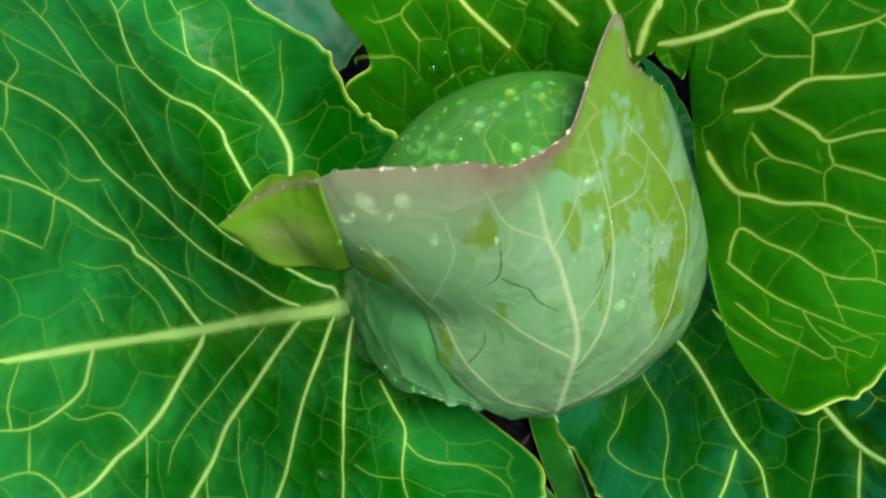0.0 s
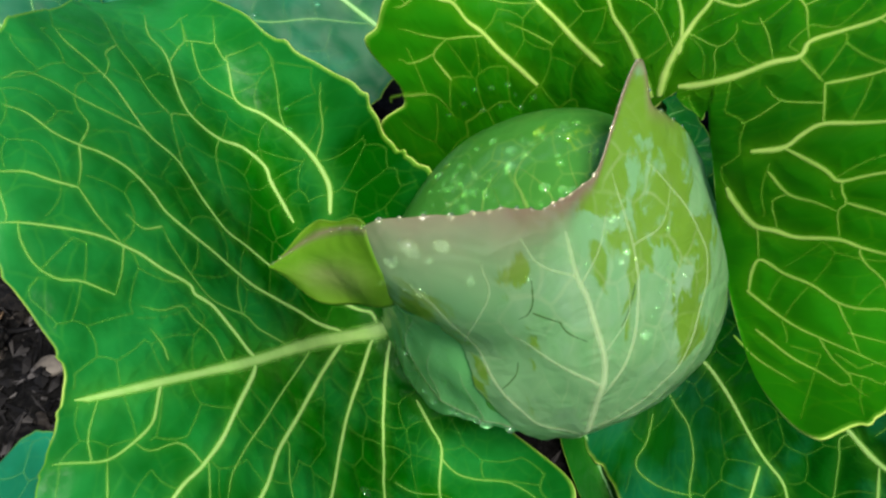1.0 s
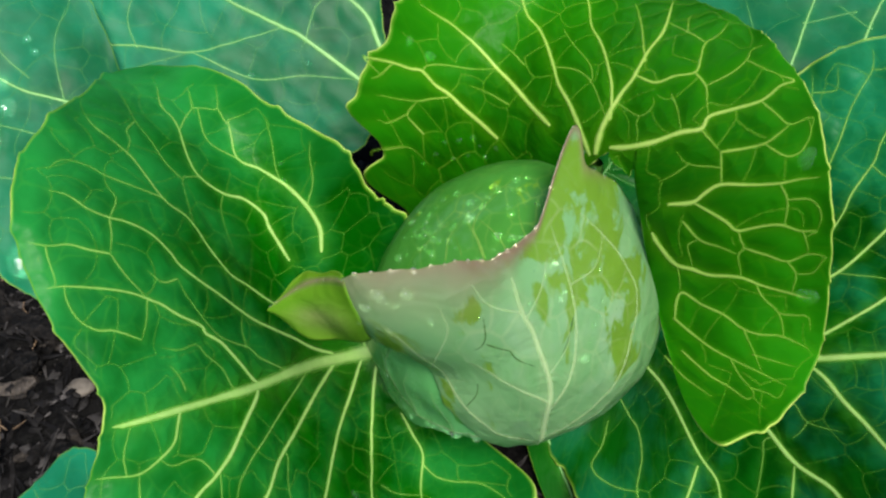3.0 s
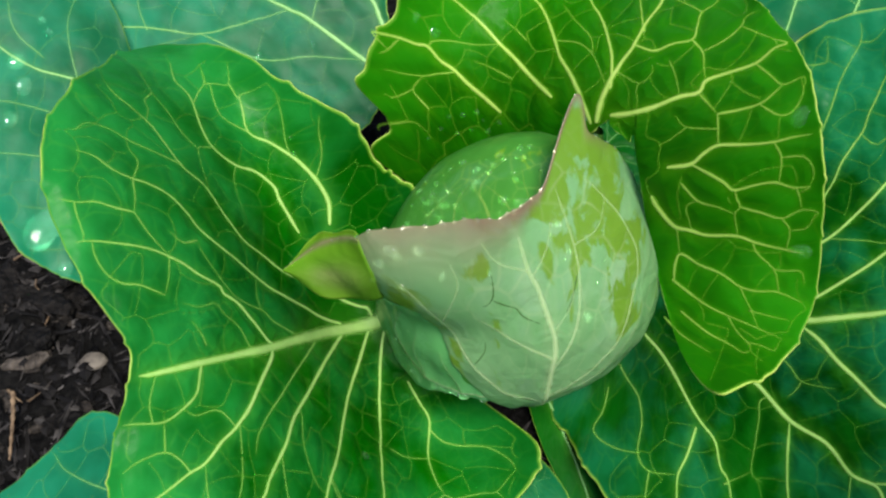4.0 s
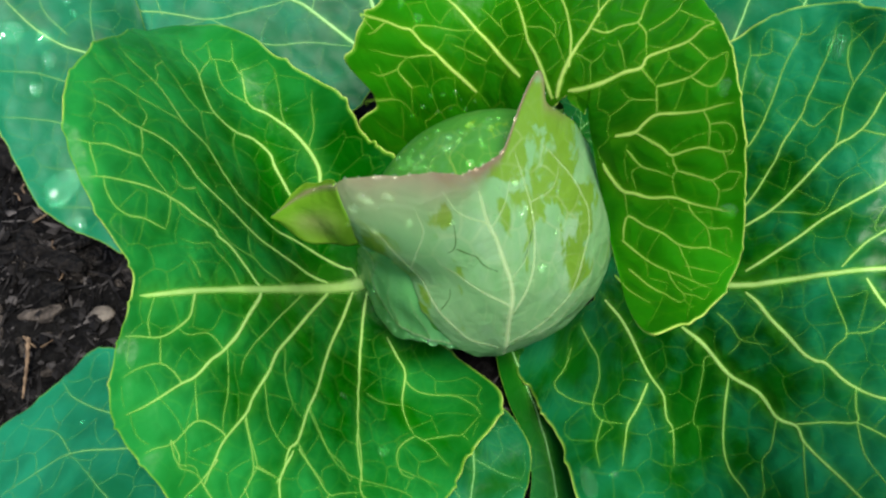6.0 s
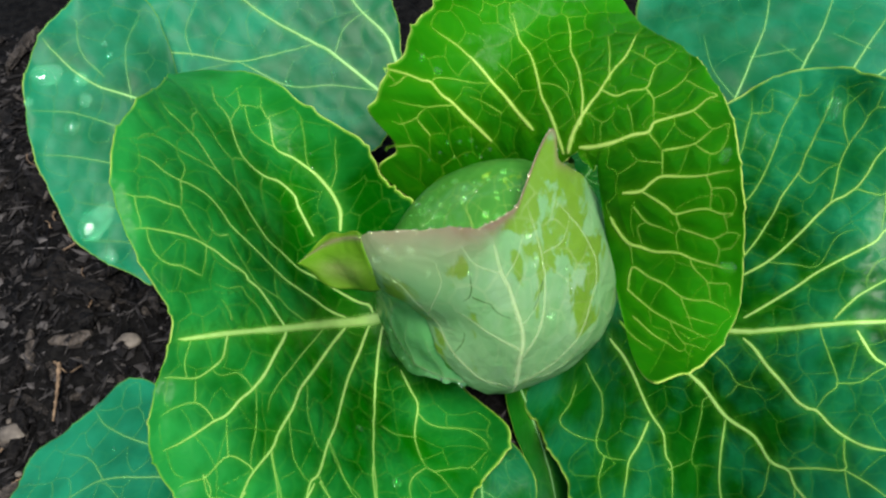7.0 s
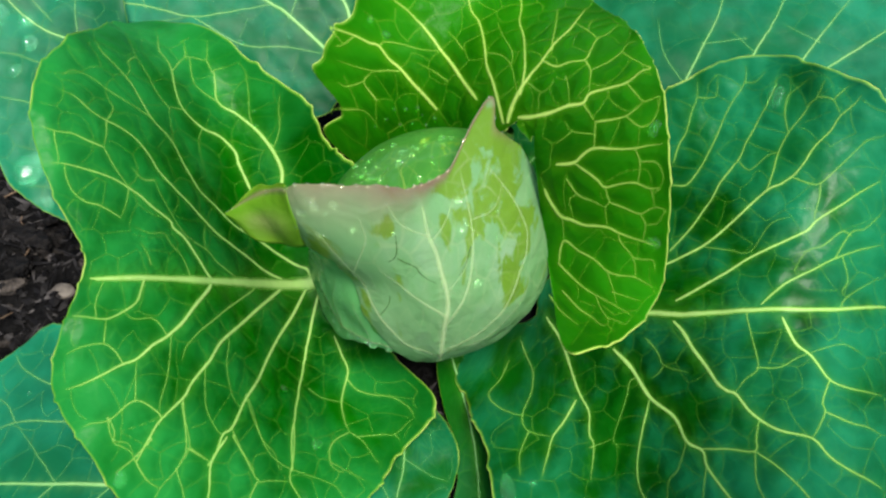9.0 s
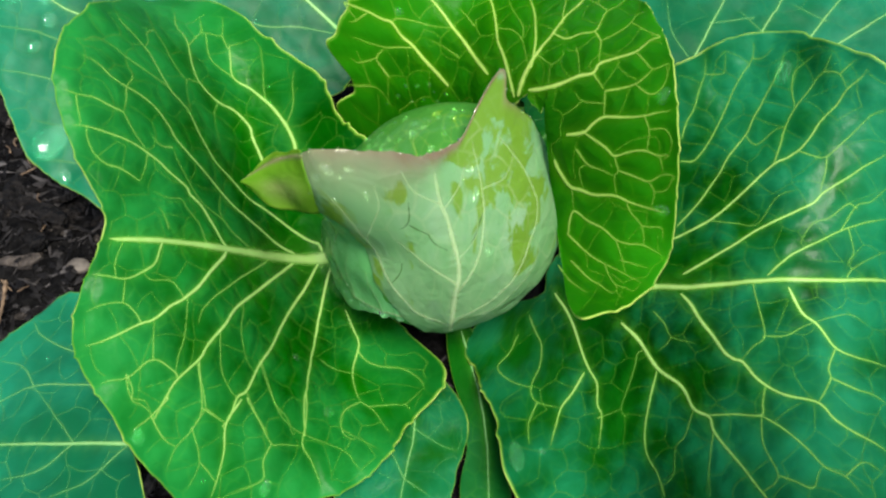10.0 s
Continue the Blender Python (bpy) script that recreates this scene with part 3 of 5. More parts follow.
LEAF_A = dict(
    at=(-0.0766, 0.1516, 0.1418), along=(-0.866, -0.365, 0.343), normal=(0.444, -0.245, 0.862),
    bend=(-0.345, 1.356, 0.223, -0.060, -0.225, 0.113, -0.690, -0.560, -0.536, -0.050, 0.241, 0.376, 0.352, 0.094, -0.045,),
    reach=(90, 95, 108, 121, 128, 133, 141, 151, 160, 163, 165, 165, 167, 163, 160, 161, 157, 134, 112, 100, 92, 90, 102, 111, 116, 118, 123, 134, 147, 164, 196, 223, 188, 167, 155, 148, 136, 121, 108, 95),
)
vein(LEAF_A, 19, 2.5, (-86, -7), (-72, -8), (-39, -7), (-9, -2), (17, 3), (42, 6), (78, 9), (88, 9))
vein(LEAF_A, 4.5, 1.6, (-56, -73), (-55, -86), (-48, -99), (-37, -112), (-23, -124), (-11, -131), (-10, -144), (-10, -154))
vein(LEAF_A, 1.6, 0.9, (-11, -131), (5, -142), (5, -162))
vein(LEAF_A, 1.4, 0.8, (-48, -99), (-51, -109), (-49, -120), (-49, -129))
vein(LEAF_A, 1.3, 0.8, (-35, -114), (-32, -123), (-31, -137), (-29, -149))
vein(LEAF_A, 4.5, 1.5, (-35, -71), (-30, -80), (-24, -91), (-21, -99), (-10, -107), (3, -109), (17, -116), (21, -127), (21, -146), (22, -156), (26, -166), (23, -185))
vein(LEAF_A, 1.5, 0.9, (17, -116), (23, -114), (29, -110), (29, -88))
vein(LEAF_A, 1.5, 0.9, (21, -146), (13, -159), (8, -165), (7, -176))
vein(LEAF_A, 1.3, 0.8, (8, -165), (1, -164), (-6, -163), (-8, -177))
vein(LEAF_A, 1.3, 0.8, (-6, -163), (-9, -152), (-10, -154), (-17, -155))
vein(LEAF_A, 1.4, 0.8, (3, -109), (7, -100), (8, -89), (6, -73))
vein(LEAF_A, 4, 1.4, (-76, -18), (-69, -22), (-38, -39), (-15, -45), (0, -53), (14, -59), (23, -72), (31, -87), (44, -95), (54, -115), (60, -122), (69, -130), (72, -137))
vein(LEAF_A, 1.6, 0.9, (44, -95), (57, -98), (69, -101), (77, -105), (87, -106), (94, -100))
vein(LEAF_A, 1.6, 0.9, (29, -111), (36, -118), (41, -133), (46, -145), (48, -175))
vein(LEAF_A, 1.3, 0.8, (46, -145), (53, -135), (53, -128), (57, -118))
vein(LEAF_A, 4.5, 1.4, (-54, -12), (-48, -14), (-37, -18), (-27, -23), (-13, -28), (1, -33), (9, -37), (23, -45), (35, -52), (44, -59), (48, -66), (56, -74), (66, -78), (73, -79), (81, -82), (88, -88), (95, -90))
vein(LEAF_A, 1.6, 0.9, (73, -79), (74, -71), (76, -62))
vein(LEAF_A, 2, 1, (76, -62), (85, -64), (92, -66), (100, -66), (108, -69))
vein(LEAF_A, 1.6, 0.9, (76, -62), (71, -52), (65, -44))
vein(LEAF_A, 1.3, 0.8, (100, -66), (100, -61), (99, -52))
vein(LEAF_A, 1.2, 0.8, (73, -79), (68, -89), (71, -96), (71, -102))
vein(LEAF_A, 4, 1.4, (16, -1), (23, -11), (30, -20), (38, -25), (40, -29), (50, -34), (58, -39), (64, -42), (72, -45), (83, -47), (97, -49), (106, -49))
vein(LEAF_A, 1.8, 1, (47, -52), (55, -50), (61, -55))
vein(LEAF_A, 1.6, 0.9, (64, -41), (66, -33), (70, -24))
vein(LEAF_A, 1.5, 0.9, (70, -24), (80, -29), (87, -30), (93, -35), (96, -43), (96, -49))
vein(LEAF_A, 4.5, 1.4, (17, 8), (29, 20), (40, 32), (49, 39), (58, 44), (67, 51), (74, 53), (86, 58), (94, 61), (102, 63))
vein(LEAF_A, 1.6, 0.9, (49, 39), (56, 30), (67, 30), (72, 26))
vein(LEAF_A, 1.6, 0.9, (74, 53), (77, 47), (83, 42), (94, 43), (101, 46))
vein(LEAF_A, 1.4, 0.8, (83, 42), (82, 36), (81, 30))
vein(LEAF_A, 2.6, 1.2, (62, 14), (65, 21), (72, 26), (81, 30), (92, 28), (99, 27))
vein(LEAF_A, 1.3, 0.8, (86, 28), (86, 21), (81, 10))
vein(LEAF_A, 2.2, 1, (-25, 0), (3, 18), (20, 30), (30, 37), (38, 45), (42, 53))
vein(LEAF_A, 5, 1.5, (-51, -3), (-29, 12), (-6, 28), (13, 41), (26, 55), (37, 65), (43, 73), (56, 83), (63, 92), (69, 102))
vein(LEAF_A, 1.8, 0.9, (56, 83), (58, 79), (69, 72), (82, 80), (92, 81), (98, 83))
vein(LEAF_A, 1.4, 0.8, (69, 72), (68, 59), (67, 51))
vein(LEAF_A, 1.6, 0.9, (43, 73), (43, 83), (41, 100), (47, 107))
vein(LEAF_A, 1.4, 0.8, (41, 100), (36, 104), (30, 109))
vein(LEAF_A, 1.3, 0.8, (47, 40), (51, 61), (55, 71), (57, 79))
vein(LEAF_A, 1.4, 0.8, (82, 80), (80, 87), (81, 92), (74, 96), (70, 102))
vein(LEAF_A, 5, 1.6, (-62, 13), (-47, 28), (-29, 45), (-13, 63), (1, 76), (14, 92), (21, 96), (26, 106), (31, 111))
vein(LEAF_A, 1.5, 0.9, (14, 94), (9, 107), (3, 118))
vein(LEAF_A, 1.4, 0.8, (1, 76), (-5, 100), (-13, 111), (-15, 121))
vein(LEAF_A, 1.3, 0.8, (7, 41), (12, 55), (12, 71), (9, 79))
vein(LEAF_A, 1.3, 0.8, (27, 55), (30, 78), (26, 90), (22, 95))
vein(LEAF_A, 4, 1.8, (-74, 25), (-65, 42), (-56, 58), (-45, 74), (-35, 91), (-28, 104), (-24, 122))
vein(LEAF_A, 3, 1.3, (-89, 36), (-91, 52), (-91, 65), (-79, 84), (-75, 97), (-75, 106))
vein(LEAF_A, 1.8, 1, (-89, 69), (-92, 78), (-99, 83), (-110, 87), (-115, 96), (-115, 103))
vein(LEAF_A, 1.6, 0.9, (-75, 106), (-81, 113), (-84, 125), (-86, 132))
vein(LEAF_A, 1.6, 0.9, (-75, 106), (-63, 109), (-55, 115), (-53, 125), (-59, 130))
vein(LEAF_A, 1.4, 0.8, (-81, 110), (-95, 111), (-102, 112), (-115, 103))
vein(LEAF_A, 1.3, 0.8, (-102, 113), (-103, 116), (-104, 120))
vein(LEAF_A, 1.3, 0.8, (-55, 72), (-63, 79), (-79, 85))
vein(LEAF_A, 2, 0.9, (-8, -6), (7, -12), (13, -18), (24, -21), (33, -26), (44, -43), (47, -52))
vein(LEAF_A, 1.5, 0.9, (31, 0), (34, -8), (41, -15), (45, -20), (54, -18), (62, -20))
vein(LEAF_A, 1.5, 0.9, (55, 0), (56, -5), (60, -12))
vein(LEAF_A, 1.3, 0.8, (15, -20), (15, -28), (12, -36))
vein(LEAF_A, 2.2, 1, (62, 93), (71, 101), (79, 106), (83, 110))
vein(LEAF_A, 1.6, 0.9, (71, 101), (65, 113), (58, 119))
vein(LEAF_A, 1.6, 0.9, (44, 77), (43, 100), (49, 111), (58, 119), (63, 130))
vein(LEAF_A, 1.5, 1, (43, 100), (36, 105), (29, 110))
vein(LEAF_A, 2.8, 1.2, (18, 97), (29, 110), (31, 126), (35, 141), (38, 150))
vein(LEAF_A, 1.4, 0.8, (49, 111), (45, 129), (52, 143))
vein(LEAF_A, 1.3, 0.8, (45, 129), (40, 135), (36, 141))
vein(LEAF_A, 1.8, 1, (14, 98), (7, 112), (1, 125), (-6, 126), (-21, 129))
vein(LEAF_A, 1.6, 0.9, (1, 125), (7, 134), (7, 144), (14, 147), (26, 150))
vein(LEAF_A, 2.4, 1, (-32, 98), (-26, 116), (-21, 128), (-26, 140), (-30, 155))
vein(LEAF_A, 1.3, 0.8, (-1, 78), (-6, 103), (-17, 118), (-48, 135), (-55, 145), (-59, 153))
vein(LEAF_A, 1.3, 0.8, (-55, 124), (-71, 137), (-76, 143))
vein(LEAF_A, 1.4, 0.8, (83, 79), (81, 90), (74, 93), (71, 100))
bead(LEAF_A, -36, -115, 1.9, 1)
bead(LEAF_A, -47, 110, 4.1, 1.2)
bead(LEAF_A, -33, 71, 3.1, 1)
bead(LEAF_A, -35, -124, 1.2, 1)
bead(LEAF_A, 78, 111, 4.3, 1.2)
bead(LEAF_A, 6, 150, 3.9, 1.4)
bead(LEAF_A, 43, 139, 1.8, 1)
LEAF_D = dict(
    at=(0.0973, 0.2511, 0.2024), along=(0.964, 0.022, 0.264), normal=(-0.236, -0.380, 0.894),
    bend=(0.066, 0.810, -0.031, -0.465, -0.821, -0.888, 0.028, 0.266, -0.377, -0.019, 0.177, -0.298, 0.023, 0.190, 0.343,),
    reach=(66, 64, 64, 65, 68, 71, 76, 86, 103, 126, 136, 140, 144, 145, 146, 145, 144, 149, 155, 162, 158, 132, 40, 19, 19, 20, 21, 22, 25, 30, 143, 155, 148, 135, 114, 100, 88, 80, 74, 69),
)
vein(LEAF_D, 7, 2, (-22, -7), (-18, 1), (-13, 7), (-5, 15), (4, 22), (11, 31), (23, 46), (32, 72))
vein(LEAF_D, 2.2, 1.2, (11, 30), (13, 56), (13, 78))
vein(LEAF_D, 5, 1.6, (-14, -7), (-5, -11), (7, -14), (19, -15), (28, -17), (32, -13), (41, -14), (53, -15), (61, -12), (66, -12))
vein(LEAF_D, 1.8, 1, (31, 11), (34, 2), (33, -6), (32, -13))
vein(LEAF_D, 2.4, 1.2, (5, 23), (13, 14), (22, 13), (31, 11), (35, 18), (39, 26), (46, 29), (52, 36))
vein(LEAF_D, 1.6, 1, (34, 2), (45, 3), (52, 7), (55, 11), (60, 11))
vein(LEAF_D, 1.4, 0.8, (39, 26), (33, 38), (26, 50))
vein(LEAF_D, 1.2, 0.8, (33, 38), (36, 50), (40, 51))
vein(LEAF_D, 1.4, 0.9, (53, -15), (57, -23), (61, -29), (69, -29))
vein(LEAF_D, 1.6, 1.2, (28, -17), (31, -24), (34, -30))
vein(LEAF_D, 2.2, 1.2, (34, -30), (43, -32), (51, -33), (57, -31), (61, -29))
vein(LEAF_D, 1.4, 0.9, (51, -33), (57, -40), (62, -41), (66, -38), (68, -34))
vein(LEAF_D, 1.8, 1.2, (34, -30), (33, -36), (32, -42))
vein(LEAF_D, 1.4, 0.8, (32, -36), (20, -30), (16, -22))
vein(LEAF_D, 1.2, 0.8, (20, -30), (12, -32), (6, -32))
vein(LEAF_D, 3.5, 1.4, (8, -43), (19, -46), (25, -44), (31, -43), (41, -46), (54, -50), (62, -51), (70, -53))
vein(LEAF_D, 1.6, 1, (54, -50), (56, -57), (54, -65))
vein(LEAF_D, 1.4, 0.9, (56, -57), (64, -60), (67, -67))
vein(LEAF_D, 1.2, 0.8, (52, 7), (57, 0), (62, -7))
vein(LEAF_D, 1.2, 0.8, (-5, 11), (3, 1), (10, 3), (11, 7))
vein(LEAF_D, 1.1, 0.8, (3, 1), (1, -2), (1, -6))
vein(LEAF_D, 1.2, 0.8, (19, 5), (20, -3), (20, -12))
vein(LEAF_D, 2.6, 1.2, (19, -46), (31, -58), (35, -63), (43, -64), (52, -66), (59, -70), (65, -72))
vein(LEAF_D, 1.6, 1, (36, -63), (36, -67), (37, -71), (34, -73), (34, -79), (34, -83))
vein(LEAF_D, 1.8, 1, (37, -71), (45, -76), (53, -81), (61, -80), (67, -83))
vein(LEAF_D, 1.4, 0.9, (60, -71), (61, -76), (61, -80))
vein(LEAF_D, 1.4, 0.8, (53, -81), (56, -87), (53, -94))
vein(LEAF_D, 1.2, 0.8, (56, -87), (62, -88), (65, -85))
vein(LEAF_D, 2, 1, (13, -52), (19, -62), (27, -68), (34, -73))
vein(LEAF_D, 1.2, 0.8, (19, -62), (13, -63), (14, -72))
vein(LEAF_D, 4, 1.4, (-2, -52), (0, -58), (6, -69), (14, -74), (22, -79), (34, -83), (41, -88), (52, -94), (60, -98))
vein(LEAF_D, 1.6, 1, (40, -89), (42, -94), (47, -102), (47, -112))
vein(LEAF_D, 1.4, 0.9, (47, -102), (52, -104), (58, -106), (58, -112))
vein(LEAF_D, 2.6, 1.2, (1, -94), (3, -87), (7, -83), (15, -91), (24, -98), (31, -106), (38, -110), (46, -112), (54, -118), (60, -124))
vein(LEAF_D, 1.4, 0.9, (7, -70), (7, -77), (6, -83))
vein(LEAF_D, 1.4, 0.9, (31, -106), (33, -115), (35, -128))
vein(LEAF_D, 2.4, 1, (1, -95), (8, -104), (16, -113), (24, -120), (35, -128), (46, -137))
vein(LEAF_D, 1.4, 0.8, (33, -119), (43, -124), (49, -127))
vein(LEAF_D, 1.4, 0.8, (23, -120), (25, -127), (29, -135), (29, -139), (35, -147))
vein(LEAF_D, 2, 0.9, (1, -111), (10, -123), (18, -131), (25, -138))
vein(LEAF_D, 1.2, 0.8, (29, -134), (35, -137), (39, -140))
vein(LEAF_D, 2, 0.9, (-8, -112), (-2, -122), (5, -130), (11, -136))
vein(LEAF_D, 4.5, 1.6, (-78, 27), (-86, 38), (-94, 48), (-100, 56), (-106, 61), (-110, 67), (-115, 68), (-122, 70), (-130, 70), (-133, 69))
vein(LEAF_D, 1.6, 0.9, (-101, 55), (-110, 55), (-118, 54), (-128, 55), (-134, 56), (-141, 55))
vein(LEAF_D, 2.4, 1, (-122, 40), (-125, 45), (-126, 49), (-118, 54))
vein(LEAF_D, 1.4, 0.8, (-122, 70), (-132, 63), (-136, 63))
vein(LEAF_D, 1.4, 0.8, (-110, 67), (-106, 70), (-96, 70), (-81, 66), (-71, 64))
vein(LEAF_D, 1.3, 0.8, (-126, 49), (-138, 45), (-141, 46), (-149, 43))
vein(LEAF_D, 1.3, 0.8, (-147, 34), (-133, 35), (-127, 27))
vein(LEAF_D, 4.5, 1.8, (-44, 19), (-53, 35), (-64, 55), (-72, 68), (-79, 79), (-82, 83), (-89, 90), (-100, 97))
vein(LEAF_D, 1.4, 0.8, (-66, 41), (-74, 49), (-80, 54), (-88, 59))
vein(LEAF_D, 1.3, 0.8, (-53, 60), (-59, 70), (-64, 77))
vein(LEAF_D, 4.5, 1.8, (-25, -6), (-27, 6), (-30, 22), (-35, 40), (-37, 57), (-41, 79), (-47, 91), (-49, 111))
vein(LEAF_D, 1.4, 0.8, (-35, 50), (-24, 42), (-17, 30), (-14, 14), (-13, 8))
vein(LEAF_D, 1.3, 0.8, (-16, 33), (-17, 44), (-25, 65), (-28, 75))
vein(LEAF_D, 3.5, 1.5, (-11, 7), (-8, 17), (-7, 33), (-9, 55), (-12, 69), (-12, 89), (-13, 106))
bead(LEAF_D, -104, 74, 3.4, 1)
bead(LEAF_D, -111, 80, 2.5, 1.2)
bead(LEAF_D, -103, 34, 2.1, 1)
bead(LEAF_D, -111, 27, 1.7, 1)
bead(LEAF_D, -120, 31, 2.0, 1)
bead(LEAF_D, -94, 33, 2.0, 1)
bead(LEAF_D, -90, 22, 1.7, 1)
bead(LEAF_D, -112, 35, 1.6, 1)
bead(LEAF_D, -81, 23, 1.7, 1)
bead(LEAF_D, -101, 26, 1.4, 1)
bead(LEAF_D, -91, 28, 1.3, 1)
bead(LEAF_D, -130, 28, 1.3, 1)
bead(LEAF_D, 65, -44, 4.1, 1.2)
bead(LEAF_D, 59, -97, 4.1, 1.2)
LEAF_D["notches"] = ((2.83, 4, 0.04), (2.92, -10, 0.05), (3.0, 5, 0.04), (3.08, -6, 0.03), (3.14, 4, 0.03), (3.2, -6, 0.03), (3.27, 3, 0.03))
LEAF_E = dict(
    at=(0.1774, 0.1730, 0.0999), along=(0.939, -0.118, 0.322), normal=(-0.343, -0.365, 0.866),
    bend=(-0.342, 0.620, -0.220, 0.044, -0.036, 0.157, -0.076, -0.347, -0.169, 0.045, -0.231, 0.407, 0.303, -0.220, 0.058,),
    reach=(164, 173, 201, 200, 194, 190, 186, 185, 172, 154, 134, 120, 115, 114, 117, 115, 105, 99, 95, 98, 104, 104, 154, 143, 137, 137, 146, 160, 171, 172, 169, 168, 167, 169, 174, 182, 186, 186, 173, 166),
)
vein(LEAF_E, 9, 3, (-34, -3), (-1, -1), (28, -4), (70, -3), (113, -1), (158, 12))
vein(LEAF_E, 4.5, 1.4, (-88, -9), (-72, -18), (-60, -34), (-50, -54), (-39, -70), (-36, -85), (-32, -93), (-31, -114))
vein(LEAF_E, 3, 1.2, (-49, -63), (-55, -79), (-60, -89), (-61, -102), (-61, -114))
vein(LEAF_E, 1.8, 1, (-105, -30), (-96, -37), (-86, -45), (-82, -58), (-83, -76), (-76, -86), (-60, -89))
vein(LEAF_E, 1.5, 0.9, (-108, -43), (-108, -54), (-111, -63), (-98, -72), (-83, -76))
vein(LEAF_E, 1.4, 0.8, (-76, -86), (-77, -99), (-73, -114))
vein(LEAF_E, 1.5, 0.9, (-1, -19), (8, -29), (13, -38), (29, -43))
vein(LEAF_E, 1.3, 0.8, (13, -38), (9, -43), (4, -47))
vein(LEAF_E, 1.4, 0.9, (-11, -49), (-12, -58), (-15, -69), (-19, -87), (-14, -93))
vein(LEAF_E, 1.3, 0.8, (-35, -94), (-27, -91), (-19, -87))
vein(LEAF_E, 3.6, 1.4, (19, 6), (32, 12), (51, 22), (68, 32), (82, 39), (99, 47), (107, 55), (121, 65), (131, 73), (144, 82))
vein(LEAF_E, 3.4, 1.2, (8, 32), (18, 35), (37, 43), (52, 54), (65, 65), (77, 76), (86, 80), (93, 84), (100, 92), (106, 101), (115, 110), (121, 118), (129, 124), (134, 130))
vein(LEAF_E, 1.6, 0.9, (93, 83), (101, 79), (109, 78), (121, 89), (134, 102), (143, 106))
vein(LEAF_E, 1.4, 0.9, (109, 78), (108, 69), (105, 57))
vein(LEAF_E, 1.8, 1, (78, 78), (82, 90), (85, 101), (91, 113), (100, 123), (104, 129), (108, 132), (112, 140), (114, 144))
vein(LEAF_E, 1.3, 0.8, (108, 132), (117, 128), (121, 118))
vein(LEAF_E, 1.3, 0.8, (117, 128), (124, 134), (130, 136))
vein(LEAF_E, 1.3, 0.8, (91, 113), (89, 126), (91, 136), (95, 140), (105, 145))
vein(LEAF_E, 2.6, 1, (14, 42), (28, 56), (41, 73), (50, 88), (60, 100), (67, 114), (75, 128), (82, 140), (85, 149))
vein(LEAF_E, 1.3, 0.8, (60, 100), (67, 92), (78, 100), (85, 101))
vein(LEAF_E, 2, 0.9, (16, 89), (26, 88), (35, 98), (43, 112), (51, 129), (58, 141), (65, 151), (66, 162))
vein(LEAF_E, 1.2, 0.8, (65, 151), (72, 150), (78, 155))
vein(LEAF_E, 1.8, 0.9, (17, 104), (21, 115), (26, 122), (30, 134), (34, 144), (35, 158))
vein(LEAF_E, 1.2, 0.8, (34, 144), (44, 143), (47, 145), (48, 155))
vein(LEAF_E, 2.6, 1.2, (73, 0), (81, 8), (91, 16), (103, 23), (117, 32), (131, 39), (146, 46))
vein(LEAF_E, 1.4, 0.9, (117, 33), (126, 48), (135, 53), (145, 63))
vein(LEAF_E, 1.4, 0.8, (126, 47), (121, 49), (110, 39), (100, 35), (93, 23))
vein(LEAF_E, 1.3, 0.8, (39, 42), (54, 38), (67, 36), (79, 53), (91, 57))
vein(LEAF_E, 1.4, 0.8, (120, 4), (127, 12), (145, 26))
vein(LEAF_E, 1.2, 0.8, (122, 30), (124, 19), (120, 11))
vein(LEAF_E, 4.5, 1.6, (18, -8), (25, -16), (32, -28), (39, -37), (47, -49), (53, -54), (58, -56), (65, -65), (72, -71), (82, -76), (98, -79), (106, -88), (115, -94), (125, -99), (131, -103))
vein(LEAF_E, 3.4, 1.4, (85, -8), (92, -24), (101, -32), (110, -45), (123, -49), (144, -50))
vein(LEAF_E, 1.8, 1.2, (110, -45), (105, -58), (106, -64), (102, -73), (99, -78))
vein(LEAF_E, 1.8, 1, (106, -64), (119, -69), (129, -71), (139, -75))
vein(LEAF_E, 1.5, 0.9, (65, -9), (68, -23), (71, -40), (64, -47), (58, -55))
vein(LEAF_E, 1.4, 0.8, (71, -40), (83, -39), (95, -32), (118, -22), (130, -25))
vein(LEAF_E, 5, 1.4, (-25, -26), (-11, -39), (4, -59), (21, -71), (30, -85), (40, -90), (43, -98), (53, -109), (61, -117), (69, -126), (72, -129))
vein(LEAF_E, 2.2, 1.4, (40, -89), (55, -88), (69, -88), (70, -81), (71, -72))
vein(LEAF_E, 1.8, 1, (69, -88), (79, -94), (90, -103), (98, -112), (107, -116), (113, -123))
vein(LEAF_E, 1.6, 0.9, (43, -98), (42, -110), (42, -121), (44, -132))
vein(LEAF_E, 1.5, 0.9, (69, -89), (70, -103), (77, -118), (70, -126))
vein(LEAF_E, 1.4, 0.8, (77, -118), (85, -120), (92, -122), (95, -116))
vein(LEAF_E, 2.6, 1.2, (4, -61), (1, -79), (-1, -98), (2, -115), (11, -125), (17, -136))
vein(LEAF_E, 1.3, 0.8, (30, -87), (26, -102), (21, -109), (21, -124), (15, -131))
vein(LEAF_E, 1.3, 0.8, (107, -116), (117, -109), (125, -113))
bead(LEAF_E, -77, -122, 6.6, 1.6)
bead(LEAF_E, 84, 138, 5.8, 1.3)
bead(LEAF_E, -65, -118, 2.7, 1)
